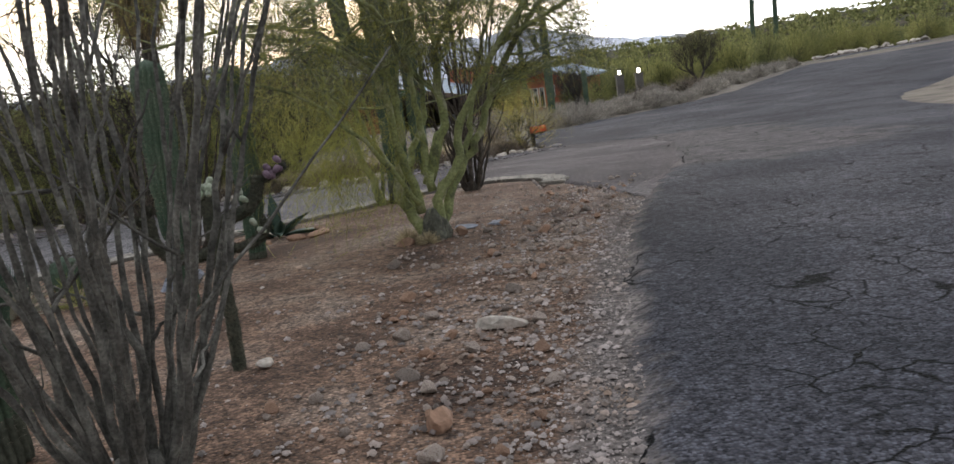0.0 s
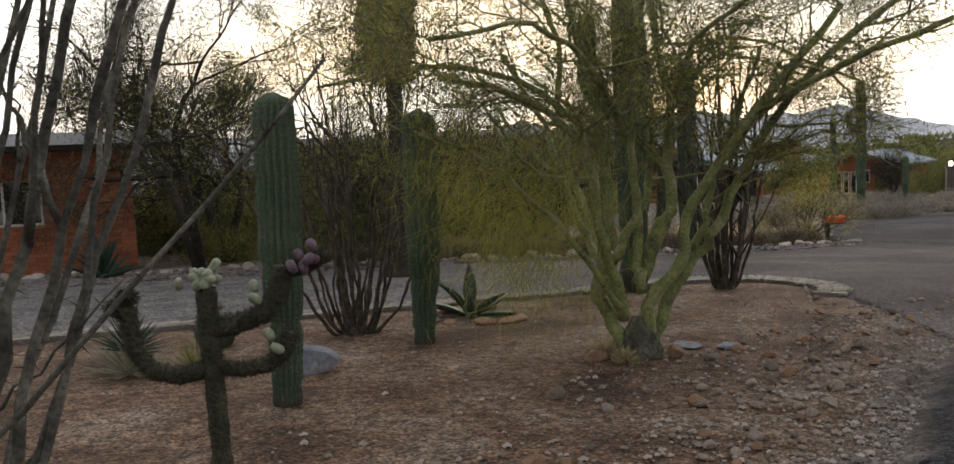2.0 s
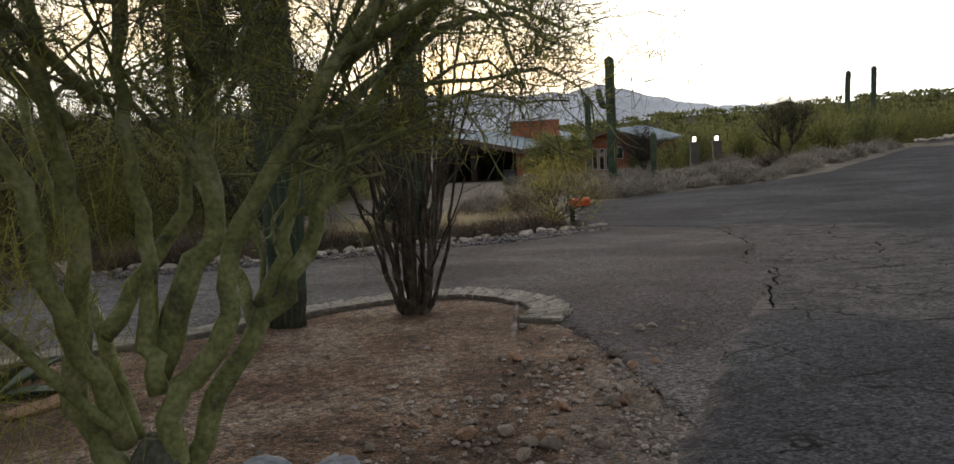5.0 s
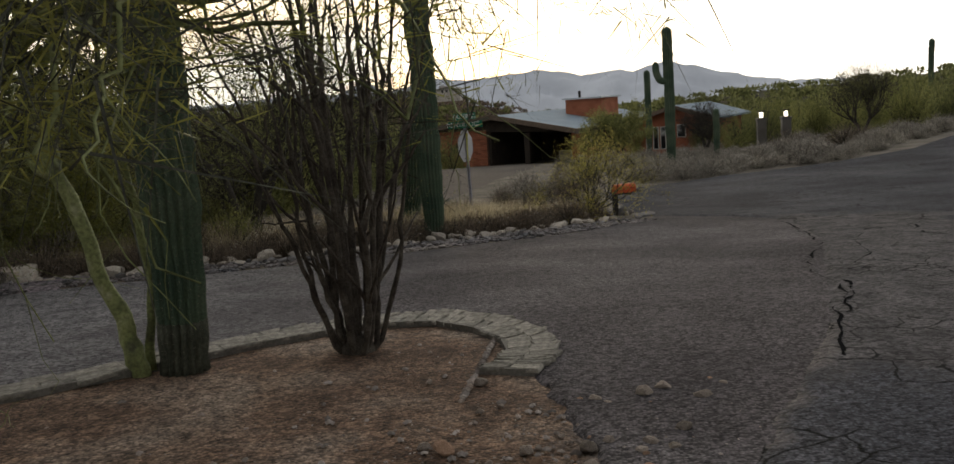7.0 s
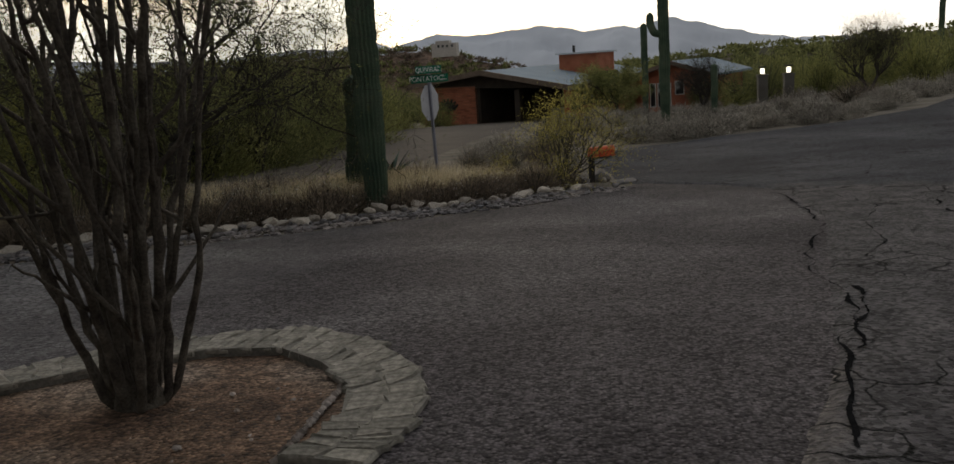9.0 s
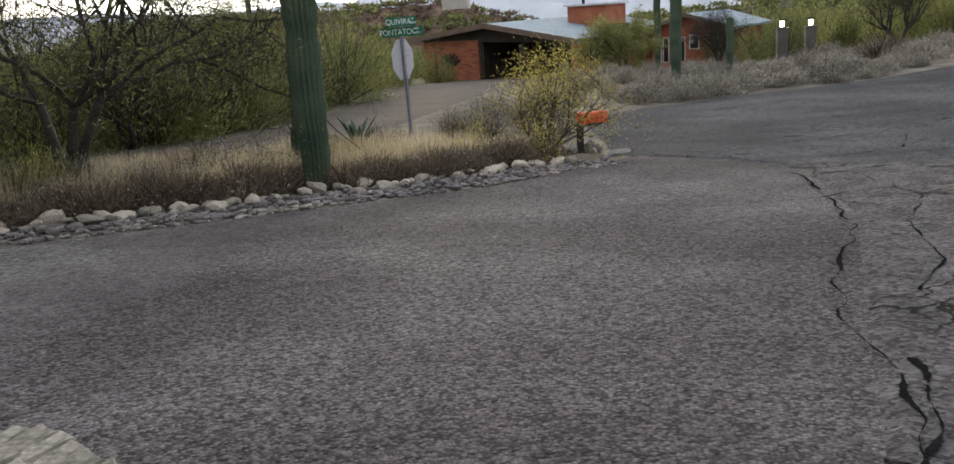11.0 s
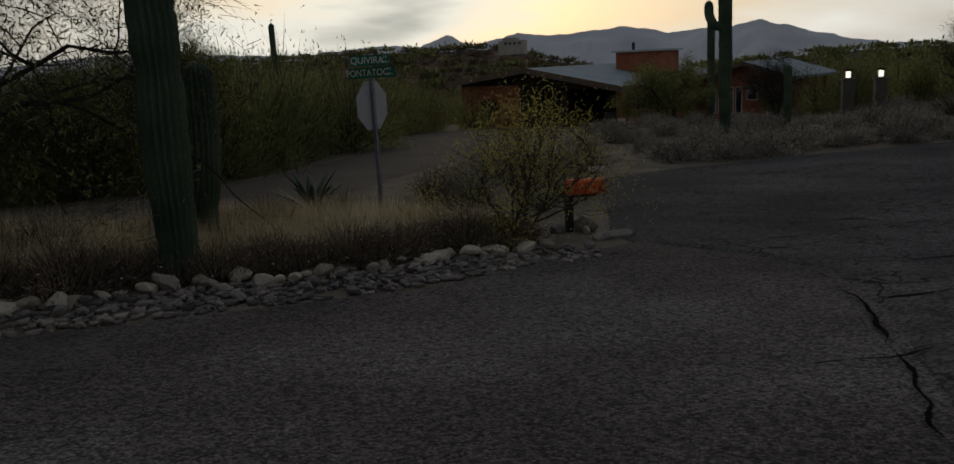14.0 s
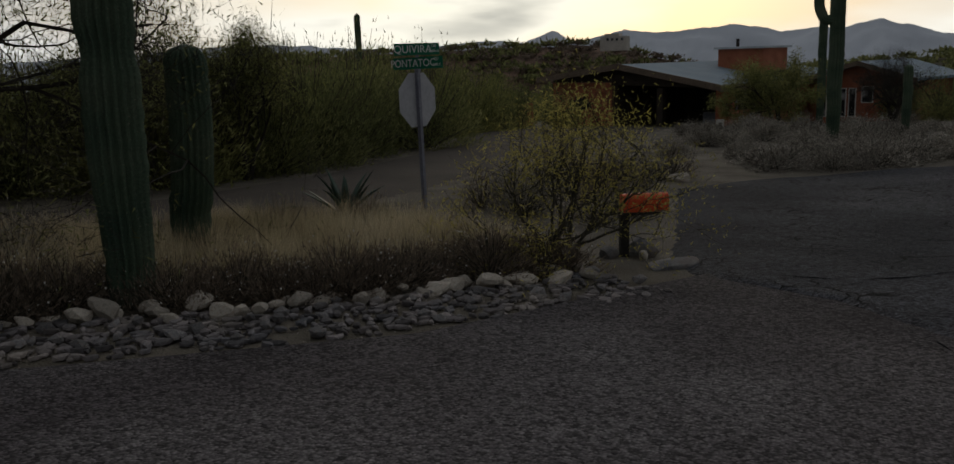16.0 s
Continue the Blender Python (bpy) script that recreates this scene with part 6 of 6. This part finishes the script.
def carport_house():
    rng = np.random.default_rng(86)
    g = -3.05
    t = thing("carport_house", 0.3, 60.4, "red brick house with a pale blue gabled roof", "house", rz=-24, z=g)
    # local x runs to the right along the gable front, y goes back along the ridge
    L, PK, RT = (-10.6, 2.55), (-5.3, 3.2), (0.35, 2.15)
    m, s = Shape(), Shape()
    brick_wall(s, m, -10.2, -6.3, -0.4, 2.45, 0, rng, 0.4, 0.1)
    part("gable_wall", m, M_MORTAR, t)
    w = Shape()
    gable(w, [(-10.2, 2.45), (-6.3, 2.45), (-6.3, 3.05), (-10.2, 2.57)], 0.2)
    gable(w, [(-6.3, 2.3), (0, 2.1), (0, 2.14), (-5.3, 3.14), (-6.3, 3.02)], 0.2)
    part("gable_infill", w, M_DARKW, t)
    for x in (-0.35, -3.6):
        p = Shape()
        p.box(x, x + 0.35, 0.0, 0.35, -0.4, 2.12)
        part("pillar", p, M_BRICKI if x > -1 else M_DARKW, t)
    p = Shape()
    p.box(-6.3, -6.1, 0.2, 7, -0.4, 2.8)
    p.box(-6.1, 0, 6.8, 7.0, -0.4, 2.8)
    part("carport_wall", p, M_DARKW, t)
    p = Shape()
    p.box(-0.2, 0.0, 0.6, 9.5, -0.4, 1.0)
    p.box(-0.2, 0.0, 0.6, 1.2, 1.0, 2.12)
    p.box(-0.2, 0.0, 3.6, 9.5, 1.0, 2.12)
    part("side_wall", p, M_BRICKI, t)
    p = Shape()
    p.box(-0.14, -0.1, 1.2, 3.6, 1.0, 2.12)
    part("side_window", p, M_GLASS, t)
    part("brick_rest", s, M_BRICKI, t, kind="stuff")
    r = Shape()
    slab(r, L, PK, -0.9, 15, 0.14)
    part("roof", r, M_ROOF, t, "brown shaded roof slope")
    r = Shape()
    slab(r, PK, RT, -0.9, 15, 0.14)
    part("roof", r, M_ROOF, t, "pale blue coated roof slope")
    for a, b in ((L, PK), (PK, RT)):
        f = Shape()
        slab(f, (a[0], a[1] - 0.12), (b[0], b[1] - 0.12), -0.98, -0.903, 0.3)
        part("fascia", f, M_FASC, t, "brown wooden fascia board")
    f = Shape()
    f.box(0.352, 0.42, -0.98, 15, 1.98, 2.3)
    part("eave_board", f, M_FASC, t)
    b = Shape()
    b.box(-3.7, -1.1, 6.2, 9.0, 2.2, 3.95)
    part("upper_block", b, M_BRICKI, t, "red brick clerestory block")
    b = Shape()
    b.box(-3.85, -0.95, 5.95, 9.25, 3.95, 4.06)
    part("upper_roof", b, M_WHITEROOF, t)
    f = Shape()
    f.tube([(-3.3, 7.6, 4.0), (-3.3, 7.6, 4.5)], 0.09, 10)
    part("flue", f, M_BLACK, t)
    # entrance recess and right wing
    e = Shape()
    e.box(0, 0.95, 9.5, 9.7, -0.2, 2.3)
    part("entrance_wall", e, M_BRICKI, t)
    for i in range(4):
        window(t, 1.15 + i * 0.5, 1.55 + i * 0.5, 0.3, 1.8, 8.16, 1)
    r = Shape()
    slab(r, (0.42, 2.3), (0.9, 2.3), 7.9, 15, 0.12)
    part("entrance_roof", r, M_FASC, t)
    wg = tagged(new("right_wing"), label="")
    wg.parent = t
    e = Shape()
    gable(e, [(1.0, -0.2), (5.6, -0.2), (5.6, 2.3), (3.3, 3.0), (1.0, 2.3)], 0.2)
    e.v[-1][:, 1] += 8.2
    part("wing_wall", e, M_BRICKI, wg)
    e = Shape()
    e.box(5.4, 5.6, 8.4, 15, -0.2, 2.3)
    e.box(1.0, 1.2, 8.4, 15, -0.2, 2.3)
    part("wing_wall", e, M_BRICKI, wg)
    for a, b in (((0.9, 2.3), (3.3, 3.02)), ((3.3, 3.02), (6.2, 2.15))):
        r = Shape()
        slab(r, a, b, 7.4, 15.3, 0.14)
        part("wing_roof", r, M_ROOF, wg)
        f = Shape()
        slab(f, (a[0], a[1] - 0.08), (b[0], b[1] - 0.08), 7.32, 7.397, 0.24)
        part("fascia", f, M_FASC, wg)
    for x in (3.3, 4.5):
        window(wg, x, x + 0.6, 1.05, 1.9, 8.16, 1)
    # relief of a plant on the gable wall
    f = Shape()
    f.tube([(-8.3, -0.05, 0.4), (-8.3, -0.05, 1.0)], 0.06, 6)
    for i in range(7):
        a = radians(20 + 140 * i / 6)
        f.tube([(-8.3, -0.05, 1.0), (-8.3 + 0.45 * math.cos(a), -0.06, 1.0 + 0.45 * math.sin(a)), (-8.3 + 0.75 * math.cos(a), -0.05, 1.15 + 0.6 * math.sin(a))], [0.07, 0.12, 0.05], 6)
    part("wall_relief", f, M_BARK, t, "dark rusted metal wall ornament")
    s = Shape()
    s.box(-3.3, -2.4, 4.0, 4.6, -0.4, 0.7)
    tagged(part("storage_cabinet", s, M_POST, t), label="")


carport_house()
gw = thing("garden_wall", -10.8, 65.6, "low grey masonry garden wall with a dark gate", "wall", rz=-24, z=-3.2)
s = Shape()
s.box(-4.6, -0.8, 0, 0.2, -0.6, 1.35)
part("wall", s, M_STUCCO, gw)
s = Shape()
s.box(-0.76, 0.3, 0.02, 0.12, -0.5, 1.45)
part("gate", s, M_BRICKI, gw)


def lamp_pillar(x, y):
    t = thing("lamp_pillar", x, y, "stone gate pillar with a small lit lantern on top", "lamp", "gate lanterns", z=-1.75)
    s = Shape()
    s.box(-0.2, 0.2, -0.2, 0.2, -0.6, 1.2)
    part("pillar", s, M_STUCCO, t)
    s = Shape()
    s.box(-0.24, 0.24, -0.24, 0.24, 1.2, 1.28)
    part("cap", s, M_STUCCO, t)
    s = Shape()
    s.box(-0.07, 0.07, -0.07, 0.07, 1.32, 1.54)
    part("lantern_glass", s, M_LAMP, t, "glowing lantern glass")
    s = Shape()
    s.box(-0.15, 0.15, -0.15, 0.15, 1.58, 1.63)
    s.box(-0.15, 0.15, -0.15, 0.15, 1.28, 1.30)
    part("lantern_frame", s, M_BLACK, t)


lamp_pillar(9.12, 50)
lamp_pillar(10.22, 50)
ns = thing("yard_sign", 0.62, 55.4, "small white yard sign in grey brush", "sign", z=-2.75)
s = Shape()
s.box(-0.17, 0.17, -0.01, 0.01, 0.2, 0.72)
part("board", s, M_WHITE, ns)
s = Shape()
s.box(-0.08, 0.08, -0.016, -0.012, 0.4, 0.58)
part("print", s, M_BLACK, ns, "dark printed square")
s = Shape()
s.box(-0.02, 0.02, -0.01, 0.01, -0.3, 0.2)
part("stake", s, M_POST, ns)

# far houses on the hill and in the valley
hh = thing("hilltop_house", -23.0, 152, "pale flat-roofed house on the hilltop", "house", z=2.9)
hh.scale = (0.5, 0.5, 0.5)
for a, b, c, d in ((-3.2, 1.2, 0, 2.6), (1.2, 3.6, 0, 1.8), (-4.6, -3.2, 0, 1.7)):
    s = Shape()
    s.box(a, b, 0, 5, -2.5, d)
    part("wall", s, M_STUCCOP, hh)
for x in (-2.6, -1.2, 0.2, 1.8):
    s = Shape()
    s.box(x, x + 0.7, -0.04, 0.0, 0.5, 1.3)
    part("window", s, M_GLASS, hh)
rng = np.random.default_rng(87)
city = Shape()
for _ in range(420):
    d, a = rng.uniform(700, 2600), radians(rng.uniform(-46, -18))
    x, y, w = d * math.sin(a), d * math.cos(a), rng.uniform(5, 16)
    z = ground_z(x, y) - 1
    city.box(x, x + w * 1.6, y, y + w, z, z + rng.uniform(4, 9))
tagged(part("far_city", city, M_CITY), label="far pale city houses in the valley", category="city", kind="stuff")


# ---- trees ----
tree(-10.2, 16.9, 110, 7.4, "tall dark mesquite with a wide feathery crown", M_LEAFD, M_BARK, 5, 5, 0.07, 0.009, 2, 0.85, 0.12, 0.13, 0.9, dens=0.3, kids=(3, 5), tf=0.3, wide=1.0)
tree(-7.0, 19.2, 122, 6.4, "grey green mesquite with a tall airy crown", M_LEAFD, M_BARK, 5, 5, 0.07, 0.009, 2, 0.85, 0.1, 0.11, 0.9, dens=0.3, kids=(3, 5), tf=0.3, wide=1.2)
tree(-4.6, 22.6, 111, 6.6, "dark mesquite with thin twigs behind the rocks", M_LEAFD, M_BARK, 5, 4, 0.07, 0.008, 3, 0.9, 0.06, 0.09, 0.9, dens=0.28, kids=(3, 5), wide=1.3, tf=0.22)
tree(-7.8, 21.6, 112, 4.6, "yellow green palo verde with a dense low crown", M_PVLEAF, M_PV, 4, 9, 0.1, 0.008, 4, 0.8, 0.02, 0.08, 1.0, kids=(4, 6), wide=1.4, tf=0.15)
tree(-12.4, 21.0, 119, 6.0, "dark feathery mesquite beside the brick house", M_LEAFD, M_BARK, 5, 5, 0.07, 0.009, 2, 0.8, 0.1, 0.12, 0.9, dens=0.3, kids=(3, 5), tf=0.3, wide=1.2)
tree(-11.5, 27.5, 121, 5.0, "olive green palo verde with a dense crown", M_LEAFO, M_BARK, 4, 9, 0.1, 0.01, 3, 0.7, 0.1, 0.1, 1.0, kids=(4, 6))
tree(-15.5, 24.0, 113, 6.5, "dark feathery mesquite behind the brick house", M_LEAFD, M_BARK, 4, 6, 0.08, 0.008, 2, 0.7, 0.1, 0.13, 1.0)
tree(2.9, 56.0, 114, 4.0, "small umbrella-shaped green tree in front of the brick house", M_LEAFO, M_BARK, 4, 16, 0.11, 0.013, 3, 0.9, 0.05, 0.07, 1.0)
tree(7.0, 52.5, 115, 3.4, "bare round-crowned mesquite tree in grey brush", None, M_BARK, 4, 0, 0, 0, 3, 0.7, 0.1, 0.09)
tree(14.6, 54, 116, 4.3, "sparse yellow green palo verde on the slope", M_LEAFO, M_BARK, 4, 3, 0.08, 0.008, 4, 0.5, 0.35, 0.08, 0.7)
tree(-7.4, 33.4, 117, 3.6, "tall olive desert bush by the side road", M_LEAFO, M_BARK, 4, 9, 0.08, 0.009, 5, 0.55, 0.35, 0.06, 1.0, "desert_willow")
tree(-8.3, 30.6, 118, 3.2, "tall olive desert bush by the side road", M_LEAFO, M_BARK, 4, 9, 0.08, 0.009, 5, 0.55, 0.35, 0.06, 1.0, "desert_willow")
brown = [shrub("dry_mesquite_bush", 120 + i, 1.0, 1.0, 2600, M_DRYB, "leafless reddish brown bush", "bush", 0.09, 0.006, 90) for i in range(2)]
scatter(brown, [(9.7, 47.5), (10.6, 48.2), (13.5, 50.5), (14.3, 51.5), (12.4, 48.8), (2.6, 57.5)], rng, "brown leafless bushes", 0.8, 1.2, 0.1)
for i, (x, y, h) in enumerate([(-15.1, 53.6, 5.4), (-9.8, 100, 4.6), (6.9, 48.5, 2.2), (29, 86, 7.0), (31.2, 86, 7.2), (-2.0, 90, 4.0)]):
    saguaro(x, y, h, 0.13 if h < 6 else 0.22, 130 + i, "distant slim saguaro against the sky" if h > 3 else "short saguaro trunk in grey brush", ribs=12)
